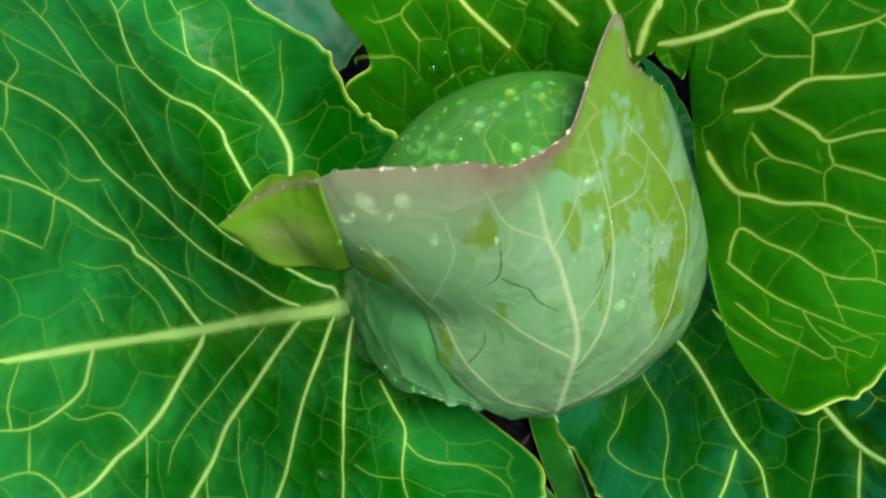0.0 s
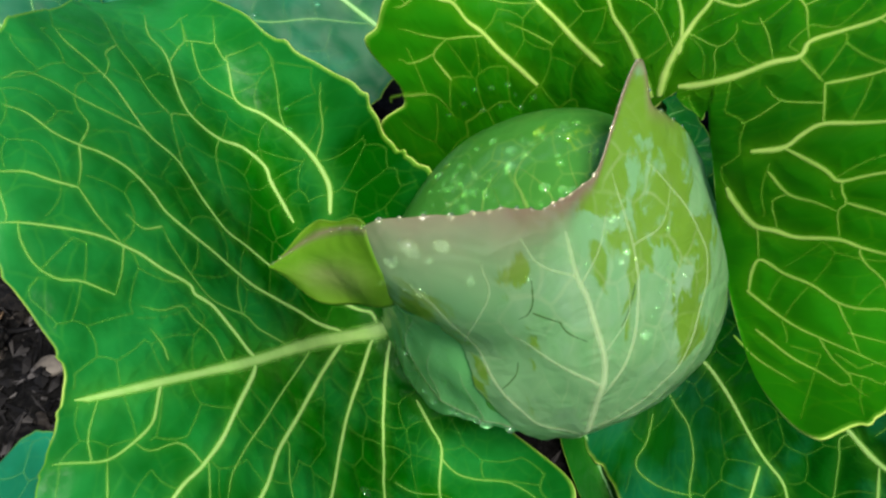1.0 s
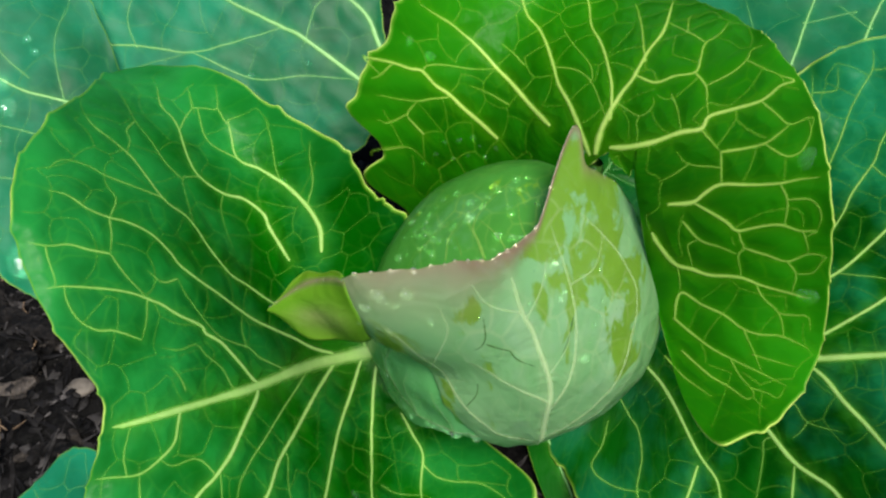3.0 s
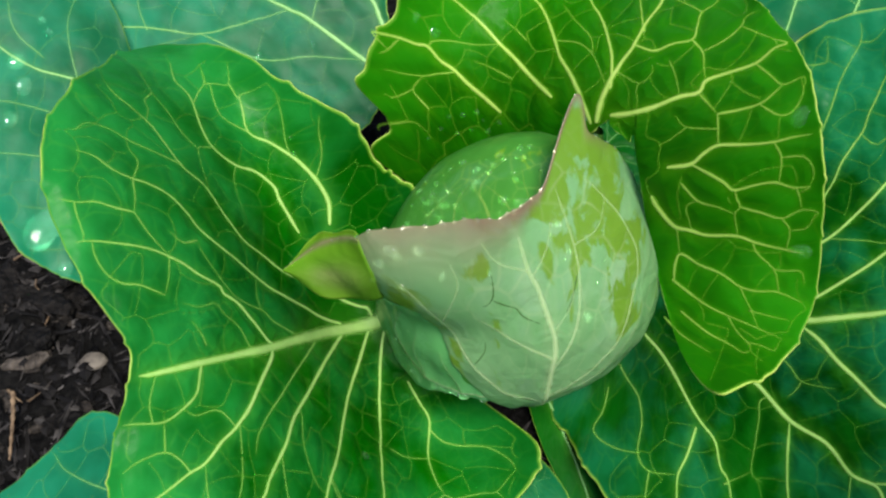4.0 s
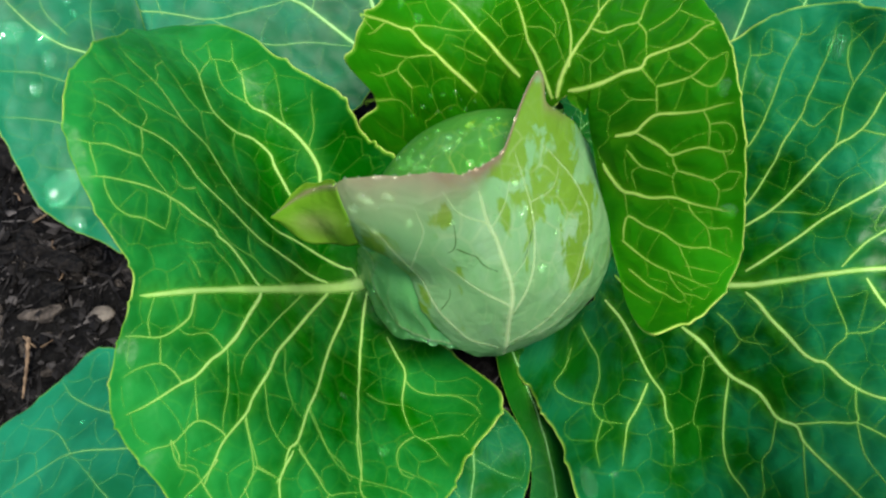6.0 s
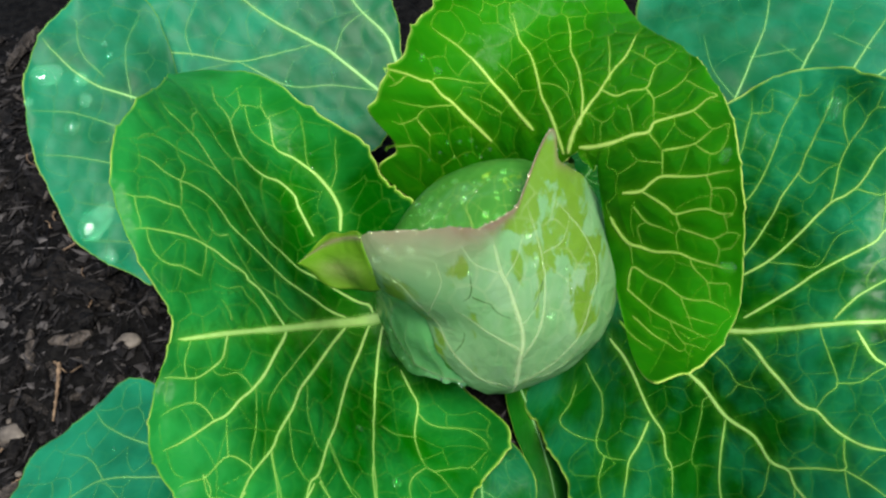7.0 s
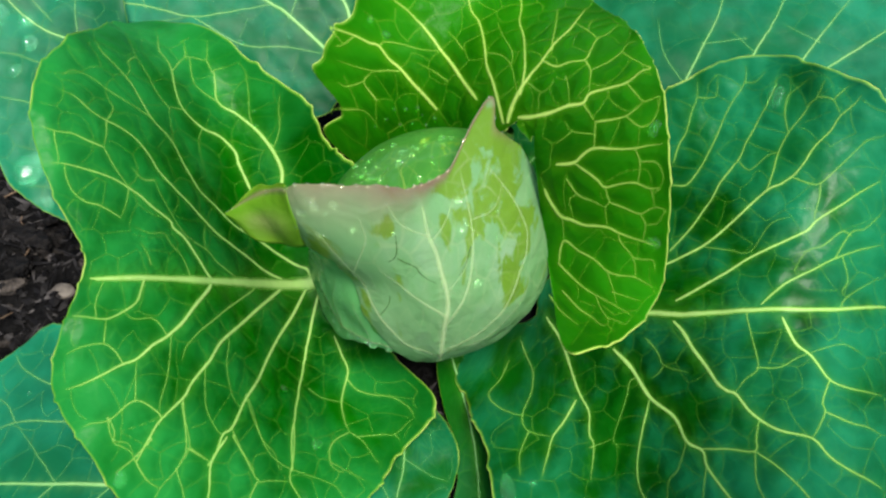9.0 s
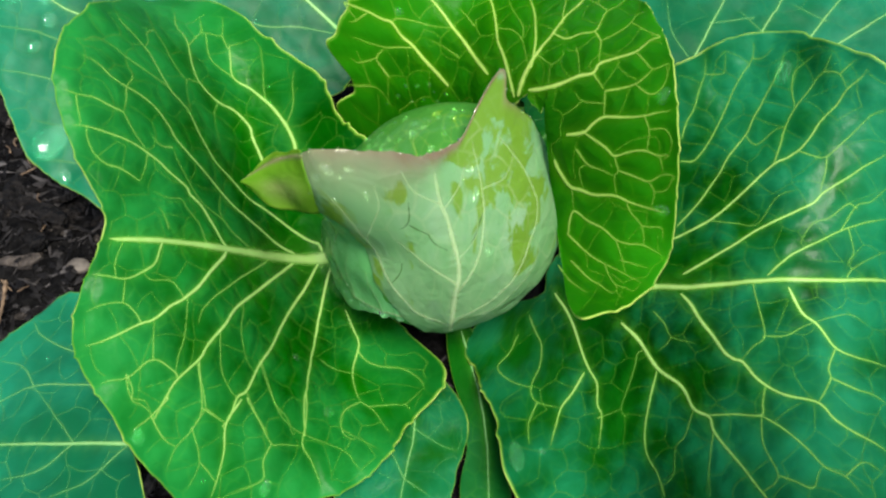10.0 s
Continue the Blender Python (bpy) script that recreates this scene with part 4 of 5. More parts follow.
LEAF_C = dict(
    at=(-0.2426, 0.3073, 0.1146), along=(-0.751, 0.487, 0.446), normal=(0.274, -0.383, 0.882),
    bend=(-0.015, 0.193, 0.127,),
    reach=(90, 82, 74, 69, 65, 62, 61, 60, 60, 62, 65, 71, 78, 82, 87, 93, 103, 98, 91, 77, 69, 63, 60, 56, 53, 51, 50, 51, 53, 57, 63, 70, 82, 101, 123, 128, 129, 118, 108, 99),
)
vein(LEAF_C, 4, 1.5, (-7, -55), (27, -34), (56, -20), (84, -19), (103, -22))
vein(LEAF_C, 2, 1, (-25, -36), (12, -13), (43, 4), (64, 25))
vein(LEAF_C, 2, 1, (-44, -10), (-8, 9), (20, 28), (38, 45))
vein(LEAF_C, 1.6, 0.8, (27, -34), (54, -57), (67, -82))
vein(LEAF_C, 1.5, 0.8, (-67, 27), (-31, 34), (-3, 52))
vein(LEAF_C, 1.5, 0.8, (50, -31), (73, -33), (93, -49))
vein(LEAF_C, 1.5, 0.8, (-82, 42), (-51, 49), (-30, 65))
bead(LEAF_C, 76, -2, 9.4, 1.2)
bead(LEAF_C, 59, -17, 5.4, 1)
bead(LEAF_C, 46, -8, 5.8, 1)
bead(LEAF_C, 37, 14, 5.4, 1)
bead(LEAF_C, 67, -49, 2.9, 1)
bead(LEAF_C, 59, -46, 2.9, 1)
bead(LEAF_C, -22, 54, 10.3, 1.6)
bead(LEAF_C, -48, 65, 4.0, 1.4)
bead(LEAF_C, 69, 21, 3.1, 1)
LEAF_B = dict(
    at=(-0.1149, 0.3993, 0.0945), along=(-0.805, 0.516, 0.291), normal=(0.051, -0.429, 0.902),
    bend=(0.143, 0.111, -0.087,),
    reach=(142, 145, 144, 143, 138, 126, 99, 83, 73, 66, 60, 57, 56, 55, 56, 59, 62, 67, 75, 79, 78, 79, 77, 75, 75, 76, 77, 81, 86, 91, 98, 109, 109, 111, 115, 115, 117, 122, 130, 134),
)
vein(LEAF_B, 6, 3, (-74, -24), (-54, -25), (-5, -26), (25, -22), (56, -17), (100, -16))
vein(LEAF_B, 6, 3, (-58, -45), (-43, -56), (-26, -65), (5, -69), (38, -82))
vein(LEAF_B, 2.4, 1.2, (124, 70), (86, 44), (53, 26), (31, 0), (14, -22))
vein(LEAF_B, 2, 1, (53, 26), (8, 16), (-20, -7), (-51, -25))
vein(LEAF_B, 1.6, 1, (86, 44), (102, 31), (113, -5))
vein(LEAF_B, 1.5, 1, (91, 73), (80, 59), (53, 26))
vein(LEAF_B, 1.6, 1, (-5, -26), (2, -49), (-4, -71))
bead(LEAF_B, 11, 15, 2.8, 1)
bead(LEAF_B, -15, -14, 2.1, 1)
LEAF_F = dict(
    at=(0.2847, 0.3543, 0.1583), along=(0.510, 0.810, 0.288), normal=(-0.139, -0.253, 0.957),
    bend=(0.000,),
    reach=(141, 137, 138, 141, 143, 143, 147, 155, 166, 158, 155, 155, 146, 138, 132, 129, 124, 110, 101, 95, 92, 87, 85, 86, 88, 93, 95, 99, 106, 116, 118, 115, 116, 119, 126, 132, 131, 134, 140, 148),
)
vein(LEAF_F, 3, 1.5, (-90, 51), (-59, 55), (-23, 59), (9, 64), (58, 82))
vein(LEAF_F, 3, 1.5, (-67, 21), (-12, 25), (19, 26), (72, 34))
vein(LEAF_F, 3, 1.5, (-45, -7), (-2, -6), (27, -8), (63, -11))
vein(LEAF_F, 3, 1.5, (-33, -9), (3, -24), (39, -40), (76, -56))
vein(LEAF_F, 1.5, 1, (-59, 55), (-46, 79), (-22, 98))
vein(LEAF_F, 1.5, 1, (-12, 25), (-4, 47))
vein(LEAF_F, 1.5, 1, (18, -8), (18, 18))
vein(LEAF_F, 1.5, 1, (-23, 59), (-5, 37))
LEAF_G = dict(
    at=(-0.1694, 0.0457, 0.0921), along=(-0.992, -0.123, -0.008), normal=(-0.014, 0.049, 0.999),
    bend=(0.122, -0.337, 0.041,),
    reach=(99, 92, 87, 85, 84, 79, 76, 75, 75, 78, 82, 86, 94, 105, 108, 81, 56, 42, 35, 30, 27, 25, 24, 25, 26, 28, 31, 35, 43, 56, 75, 89, 96, 94, 91, 94, 101, 106, 103, 103),
)
vein(LEAF_G, 5, 2, (-46, 31), (-39, 30), (-8, 24), (44, 15), (85, 10))
vein(LEAF_G, 2, 1, (-25, -7), (-4, -15), (32, -22), (54, -17), (86, -4))
vein(LEAF_G, 2, 1, (-28, -26), (1, -37), (35, -58), (48, -74))
vein(LEAF_G, 1.8, 1, (-8, 24), (11, 36), (36, 38))
vein(LEAF_G, 1.8, 1, (-44, 31), (-24, 48), (-2, 54))
vein(LEAF_G, 1.3, 0.8, (32, -22), (45, -39), (65, -48))
vein(LEAF_G, 1.3, 0.8, (-8, 24), (9, 4), (32, -22))
bead(LEAF_G, 28, -41, 1.6, 1)
LEAF_K = dict(
    at=(0.0253, 0.0608, 0.0191), along=(0.047, -0.998, 0.034), normal=(0.028, 0.036, 0.999),
    bend=(0.011,),
    reach=(62, 59, 58, 56, 47, 42, 38, 36, 35, 34, 35, 38, 41, 46, 50, 54, 58, 63, 67, 73, 61, 53, 46, 41, 38, 36, 35, 35, 35, 35, 37, 40, 44, 51, 56, 60, 68, 64, 63, 63),
)
vein(LEAF_K, 2.5, 1.2, (-54, 1), (-24, 4), (12, -1), (46, -5))
vein(LEAF_K, 1.4, 0.8, (-24, 4), (-13, 22), (-9, 34))
vein(LEAF_K, 1.4, 0.8, (12, -1), (-7, -12), (-10, -24))
vein(LEAF_K, 1.4, 0.8, (12, -1), (23, 16))
LEAF_L = dict(
    at=(0.0743, 0.0868, 0.0045), along=(0.174, -0.985, 0.014), normal=(0.006, 0.016, 1.000),
    bend=(-0.000,),
    reach=(74, 73, 48, 35, 29, 24, 20, 18, 17, 16, 15, 15, 16, 17, 18, 20, 23, 27, 34, 48, 91, 91, 51, 21, 16, 14, 12, 11, 10, 10, 10, 10, 11, 12, 13, 16, 23, 41, 58, 77),
)
vein(LEAF_L, 3, 2, (-82, -5), (-35, 2), (9, 3), (63, -2))
# an added leaf that stands in for the dark shade between head and D
LEAF_M = dict(
    at=(0.1165, 0.3318, 0.0408), along=(0.863, 0.503, -0.044), normal=(0.098, -0.082, 0.992),
    bend=(-0.000,),
    reach=(37, 38, 42, 47, 51, 54, 59, 64, 67, 73, 69, 59, 53, 48, 42, 38, 35, 34, 33, 33, 34, 35, 36, 39, 43, 48, 52, 58, 65, 63, 63, 56, 49, 44, 41, 40, 39, 37, 36, 36),
)
vein(LEAF_M, 2.5, 1.2, (-32, -12), (-2, 10), (20, 18), (36, 17))
vein(LEAF_M, 1.4, 0.8, (5, 13), (21, 37), (22, 56))
vein(LEAF_M, 1.4, 0.8, (2, 8), (13, -9), (27, -22))
WRAPPER = dict(
    at=(0.0349, 0.2141, 0.1006), radius=0.0841, axis=(-0.031, -0.477, 0.878),
    bend=(0.995, -0.005, 0.231, 0.047, -0.207, 0.212, -0.019, -0.000, -0.161, 0.041, 0.680),
    heart=(5, -25), peak=(-27.1, 2.1, 22),
    reach=(62.1, 63.6, 65.6, 68.2, 71.6, 75.9, 76.0, 74.5, 73.6, 73.3, 73.6, 73.3, 72.0, 71.2, 68.9, 67.6, 75.0, 47.9, 41.8, 38.3, 36.0, 34.6, 34.7, 35.0, 35.3, 36.2, 37.7, 39.7, 42.5, 45.5, 46.4, 44.7, 44.4, 33.1, 32.4, 32.0, 31.9, 32.1, 32.2, 32.5, 33.0, 33.7, 34.8, 36.2, 36.9, 37.5, 38.4, 39.6, 41.1, 42.9, 45.2, 47.9, 51.0, 54.8, 57.1, 60.0, 63.8, 65.0, 62.2, 60.2, 58.7, 57.7, 57.1, 57.1, 57.4, 58.2, 57.7, 57.3, 57.3, 57.8, 58.7, 60.1),
    rubbed=((18, 27, 10), (27, 24, 11), (31, 17, 9), (9, 17, 6), (44, -2, 6), (48, -23, 6), (-24, -18, 5), (-23, -22, 4), (-24, -37, 4), (19, 35, 8), (44, 13, 7), (15, 9, 7), (18, -1, 6), (40, -12, 7), (22, 20, 9), (-24, -20, 4), (-24, -12, 4), (-22, -42, 3), (-9, -5, 3), (34, 11, 5)),
    cracks=(((-6.2, -6.5), (-5.9, -11.5), (-6.8, -14.4), (-9.0, -15.9)), ((-5.9, -14.3), (-2.4, -16.2), (1.4, -17.9)), ((0.5, -17.3), (3.2, -20.9), (9.2, -23.6)), ((21.0, -6.9), (20.1, -14.9), (18.4, -19.8)), ((-15.4, -44.1), (-10.6, -37.2), (-10.1, -32.1))),
    ball_veins=((2.5, 1, (-26.2, 13.0), (-26.0, 22.1), (-22.2, 30.8), (-12.6, 40.6)), (3, 1, (-9.2, 12.6), (-12.4, 20.3), (-15.0, 27.9), (-10.8, 39.1), (-0.2, 52.0)), (2, 0.8, (-1.0, 16.2), (-5.9, 23.9), (-11.8, 29.8), (-15.3, 31.1)), (2, 0.8, (-42.0, 17.6), (-33.9, 26.3), (-26.2, 32.6), (-14.3, 39.4)), (1.6, 0.8, (5.9, 21.8), (3.6, 31.3), (3.1, 43.7)), (1.4, 0.8, (-18.7, 14.4), (-23.0, 23.7))),
    fold=((-29.6, 1.3), (-29.1, -2.9), (-29.6, -6.6), (-34.2, -12.3)), fold_tip=(-0.0816, 0.1678, 0.1773),
)
vein(WRAPPER, 4.5, 2, (16.7, -75.6), (15.5, -46.1), (14.9, -31.0), (8.5, -13.6), (3.8, -5.0), (0.6, 4.3))
vein(WRAPPER, 2.5, 1, (15.9, -38.9), (-0.7, -29.6), (-11.0, -20.7))
vein(WRAPPER, 3, 1.4, (15.2, -67.5), (-0.8, -61.8), (-10.0, -52.1), (-18.8, -38.3), (-22.0, -22.1), (-23.0, -11.6), (-25.1, -6.8))
vein(WRAPPER, 2.5, 1, (16.0, -43.6), (22.4, -26.8), (22.6, -11.4), (19.4, 3.1), (12.0, 20.4))
vein(WRAPPER, 2.5, 1, (17.2, -62.1), (37.5, -44.2), (46.3, -19.2), (47.2, 1.6), (35.8, 16.0), (21.2, 25.4))
vein(WRAPPER, 2, 1, (19.5, -62.2), (39.3, -52.3), (48.6, -35.7), (53.7, -19.4))
vein(WRAPPER, 1.6, 0.8, (4.0, -5.6), (-4.8, -3.1), (-8.6, 2.2))
vein(WRAPPER, 1.6, 0.8, (5.3, -7.6), (9.5, 0.8), (11.4, 11.5))
vein(WRAPPER, 1.4, 0.8, (-24.4, -25.2), (-14.4, -10.8), (-14.1, -3.0))
vein(WRAPPER, 1.3, 0.8, (19.4, 3.1), (28.4, 10.1), (30.6, 22.1))
vein(WRAPPER, 1.4, 0.8, (14.2, -27.1), (20.1, -16.3), (18.8, -7.1))
bead(WRAPPER, -23.2, -1.2, 4.5, 1.7)
bead(WRAPPER, -19.0, -0.7, 4.0, 1.4)
bead(WRAPPER, -20.9, -3.0, 1.8, 1.3)
bead(WRAPPER, 26.8, -22.0, 4.5, 1.1)
bead(WRAPPER, -15.3, -20.6, 1.0, 1)
bead(WRAPPER, -24.0, -8.3, 3.1, 1.2)
bead(WRAPPER, -26.2, -3.2, 3.8, 1.3)
bead(WRAPPER, 30.1, 8.8, 1.6, 1)
bead(WRAPPER, 29.5, -9.6, 1.3, 1)
bead(WRAPPER, 31.4, -7.0, 1.3, 1)
bead(WRAPPER, 29.4, -13.6, 1.6, 1)
bead(WRAPPER, 38.0, -4.2, 1.3, 1)
bead(WRAPPER, -16.0, -6.2, 2.9, 1.4)
bead(WRAPPER, -6.8, -5.9, 2.2, 1)
bead(WRAPPER, -30.6, -6.6, 3.4, 1.3)
bead(WRAPPER, -31.8, -4.0, 2.5, 1.2)
bead(WRAPPER, 13.3, 9.3, 2.9, 1.3)
bead(WRAPPER, 17.5, 0.9, 2.2, 1.2)
bead(WRAPPER, -22.8, -8.6, 1.6, 1)
bead(WRAPPER, 7.2, 6.8, 1.3, 1)
bead(WRAPPER, 11.1, 5.5, 1.8, 1)
bead(WRAPPER, 6.2, -2.8, 1.3, 1)
bead(WRAPPER, 16.1, -1.4, 2.0, 1.2)
bead(WRAPPER, 22.9, -2.3, 1.1, 1)
bead(WRAPPER, 35.2, -10.0, 1.1, 1)
bead(WRAPPER, 28.3, -16.2, 1.3, 1)
bead(WRAPPER, 20.2, -0.3, 1.6, 1)
bead(WRAPPER, 31.6, -1.6, 1.3, 1)
bead(WRAPPER, -33.2, -2.8, 1.8, 1.2)
bead(WRAPPER, -36.6, -8.4, 2.2, 1.3)
bead(WRAPPER, -26.6, -7.8, 1.6, 1)
UNDER = dict(WRAPPER, radius=WRAPPER["radius"] * 0.982, heart=(-35.4, -42.4), veins=(
    (2.6, 1.2, (7.2, -66.5), (-23.5, -66.8), (-43.0, -61.9), (-53.4, -47.9), (-56.0, -32.7), (-36.3, -16.8)),
    (1.6, 0.8, (-43.0, -61.9), (-46.5, -45.7), (-40.9, -33.4)),
    (1.4, 0.8, (-23.5, -66.8), (-29.2, -50.8), (-30.5, -41.2)),
), reach=(31.6, 30.2, 29.2, 28.5, 28.1, 28.0, 28.0, 28.3, 28.8, 29.5, 30.5, 31.7, 33.2, 35.0, 36.2, 35.8, 34.4, 33.1, 32.2, 31.5, 31.1, 30.9, 31.0, 31.3, 31.9, 32.7, 33.9, 35.4, 37.4, 39.8, 40.9, 42.5, 44.6, 47.3, 50.7, 48.4, 46.0, 44.2, 42.9, 41.9, 41.3, 41.0, 39.9, 38.1, 36.8, 35.9, 35.2, 34.9, 34.8, 34.3, 32.7, 31.4, 30.5, 29.8, 29.4, 29.2, 29.3, 29.9, 30.7, 31.8, 33.3, 35.2, 37.7, 41.3, 46.0, 52.3, 53.6, 47.2, 42.4, 38.6, 35.7, 33.4), drops=((-32.9, -13.8, 4.0, 1.1), (-61.3, -43.5, 1.3, 1), (-54.5, -62.4, 1.3, 1), (-49.2, -66.6, 1.3, 1), (-39.7, -67.9, 2.0, 1.2), (-35.2, -67.6, 1.8, 1.3), (-23.6, -68.7, 2.9, 1.3), (-27.7, -68.1, 2.0, 1.2), (-29.3, -22.1, 1.1, 1), (-30.7, -68.7, 1.6, 1), (-13.4, -70.2, 2.2, 1)))

A = leaf("outer_leaf", LEAF_A, 11, LEAF_WIDE, RIB, "large glossy dark green cabbage leaf with pale yellow veins", 560, 120, spacing=13.0, strength=0.24, size=0.9, spring=36.0)
D = leaf("outer_leaf", LEAF_D, 23, LEAF_YOUNG, RIB_YOUNG, "upright bright green cabbage leaf cupping the head", 560, 120, spacing=13.0, strength=0.28, size=1.0)
E = leaf("outer_leaf", LEAF_E, 37, LEAF_BROAD, RIB, "broad dark green cabbage leaf with thick pale midrib", 560, 120, stem=False, spacing=14.0, strength=0.2, size=0.9)
C = leaf("outer_leaf", LEAF_C, 41, LEAF_OLD, RIB_OLD, "bluish green old cabbage leaf spotted with water drops", 360, 70, spacing=16.0, strength=0.22, puff=0.25)
B = leaf("outer_leaf", LEAF_B, 53, LEAF_OLD, RIB_OLD, "bluish green old cabbage leaf with a whitish midrib", 360, 70, spacing=18.0, strength=0.22, puff=0.25)
F = leaf("outer_leaf", LEAF_F, 67, LEAF_OLD, RIB_OLD, "blue-green old cabbage leaf lying behind the others", 360, 70, spacing=22.0, strength=0.12, puff=0.25)
G = leaf("outer_leaf", LEAF_G, 71, LEAF_OLD, RIB_OLD, "low dark blue-green cabbage leaf over the soil", 360, 70, spacing=16.0, strength=0.3, puff=0.25)
# K takes the darker leaf material: its shade is put into the colour
K = leaf("outer_leaf", LEAF_K, 83, LEAF_BROAD, RIB_OLD, "small shaded blue-green cabbage leaf under the head", 300, 50, stem=False, strength=0.2, spacing=18.0, puff=0.2)
M = leaf("outer_leaf", LEAF_M, 103, LEAF, RIB_OLD, "small added dark green leaf filling the shaded gap behind the head", 240, 40, stem=False, strength=0.4)
L = leaf("outer_leaf", LEAF_L, 97, LEAF, RIB_OLD, "narrow dark green cabbage leaf in shade", 240, 40, stem=False, strength=0.0, puff=0.0)

# ---- the head ----
HEAD_AT, HEAD_R = np.array(WRAPPER["at"]), WRAPPER["radius"] * 0.972


CORE_AT, CORE_R = np.array((0.0498, 0.2057, 0.0796)), 0.0974


def core_radius(way):
    """How far the packed inner leaves reach from the head's middle: round, and flatter over the top."""
    way = np.asarray(way, float)
    off = HEAD_AT - CORE_AT
    b = way @ off
    top = -b + np.sqrt(b**2 - off @ off + CORE_R**2)
    r = -0.004 * np.logaddexp(-top / 0.004, -HEAD_R / 0.004)
    return r + HEAD_R * (0.010 * noise.noise(Vector(way) * 2.3) + 0.004 * noise.noise(Vector(way) * 9))


def ball():
    bm = bmesh.new()
    bmesh.ops.create_uvsphere(bm, u_segments=140, v_segments=90, radius=1)
    for v in bm.verts:
        v.co = Vector(HEAD_AT) + v.co * core_radius(v.co)
    me = bpy.data.meshes.new("inner_leaves")
    flat, flow = bm.loops.layers.uv.new("flat"), bm.loops.layers.uv.new("flow")
    for f in bm.faces:
        f.smooth = True
        for loop in f.loops:
            p = loop.vert.co - Vector(HEAD_AT)
            u, w = p.x + 0.4 * p.z, p.y - 0.5 * p.z
            loop[flat].uv, loop[flow].uv = (u, w), (u * 1.0, w * 0.8)
    bm.to_mesh(me)
    bm.free()
    me.materials.append(HEAD_IN)
    ob = new("inner_leaves", me)
    ob.parent = plant
    return tagged(ob, "tightly packed glossy green inner leaves of the head")


def stalk():
    bm = bmesh.new()
    bmesh.ops.create_cone(bm, segments=24, radius1=0.021, radius2=0.017, depth=0.06, cap_ends=True)
    bmesh.ops.translate(bm, verts=bm.verts, vec=(*STALK_AT, 0.012))
    me = bpy.data.meshes.new("stalk")
    bm.to_mesh(me)
    bm.free()
    me.materials.append(STALK)
    ob = new("stalk", me)
    ob.parent = plant


stalk()
inner = ball()
wrap = Wrap(WRAPPER, 5)


class Ball(Wrap):
    """The same plan laid on the packed inner leaves."""

    def place(self, x, y):
        a, p = np.radians(np.hypot(x, y)), np.arctan2(y, x)
        way = np.stack([np.sin(a) * np.cos(p), np.sin(a) * np.sin(p), np.cos(a)], -1) @ self.axes
        r = [core_radius(w) + 0.0002 for w in way]
        return self.at + way * np.array(r)[:, None]


for k, v in enumerate(WRAPPER["ball_veins"]):
    rib(Ball(WRAPPER, 5), (v[0] * 0.9, v[1] * 0.9, *v[2:]), RIB_IN, inner, "vein", True, 260 + k)
under = Wrap(UNDER, 5)
lower = tagged(blade("wrapper_leaf", under, [HEAD_LOW, HEAD_LOW], plant, 400, 70, 0.0014, unit=1.0), "smooth green lower head leaf beaded with water")
for k, v in enumerate(UNDER["veins"]):
    rib(under, v, RIB_HEAD, lower, "midrib" if k == 0 else "vein", True, 230 + k)
for d in UNDER["drops"]:
    drop_on(under, *d)
wrapper = tagged(blade("wrapper_leaf", wrap, [HEAD, RIM_PINK], plant, 640, 120, 0.0014, unit=1.0), "pale waxy head leaf with a purplish torn edge")
for k, v in enumerate(WRAPPER["veins"]):
    rib(wrap, v, RIB_HEAD, wrapper, "midrib" if k == 0 else "vein", True, 200 + k)
for k, path in enumerate(WRAPPER["cracks"]):
    rib(wrap, (0.9, 0.5, *path), CRACK, wrapper, "crack", True, 300 + k)
for x, y, size, stretch in WRAPPER["drops"]:
    drop_on(wrap, x, y, size * 0.62, stretch)
rs = random.Random(21)
for k in range(85):
    w = Vector((rs.uniform(-0.8, 0.25), rs.uniform(-0.3, 0.45), 0))
    if k >= 55:
        w = Vector((rs.gauss(-0.64, 0.08), rs.gauss(0.06, 0.12), 0))
    if w.length < 0.93:
        w.z = math.sqrt(1 - w.length_squared)
        drop_at(HEAD_AT + np.array(w) * core_radius(w), w, 0.7 + 1.9 * rs.random() ** 2.2, rs.uniform(1.0, 1.3), rs.uniform(0, 3))


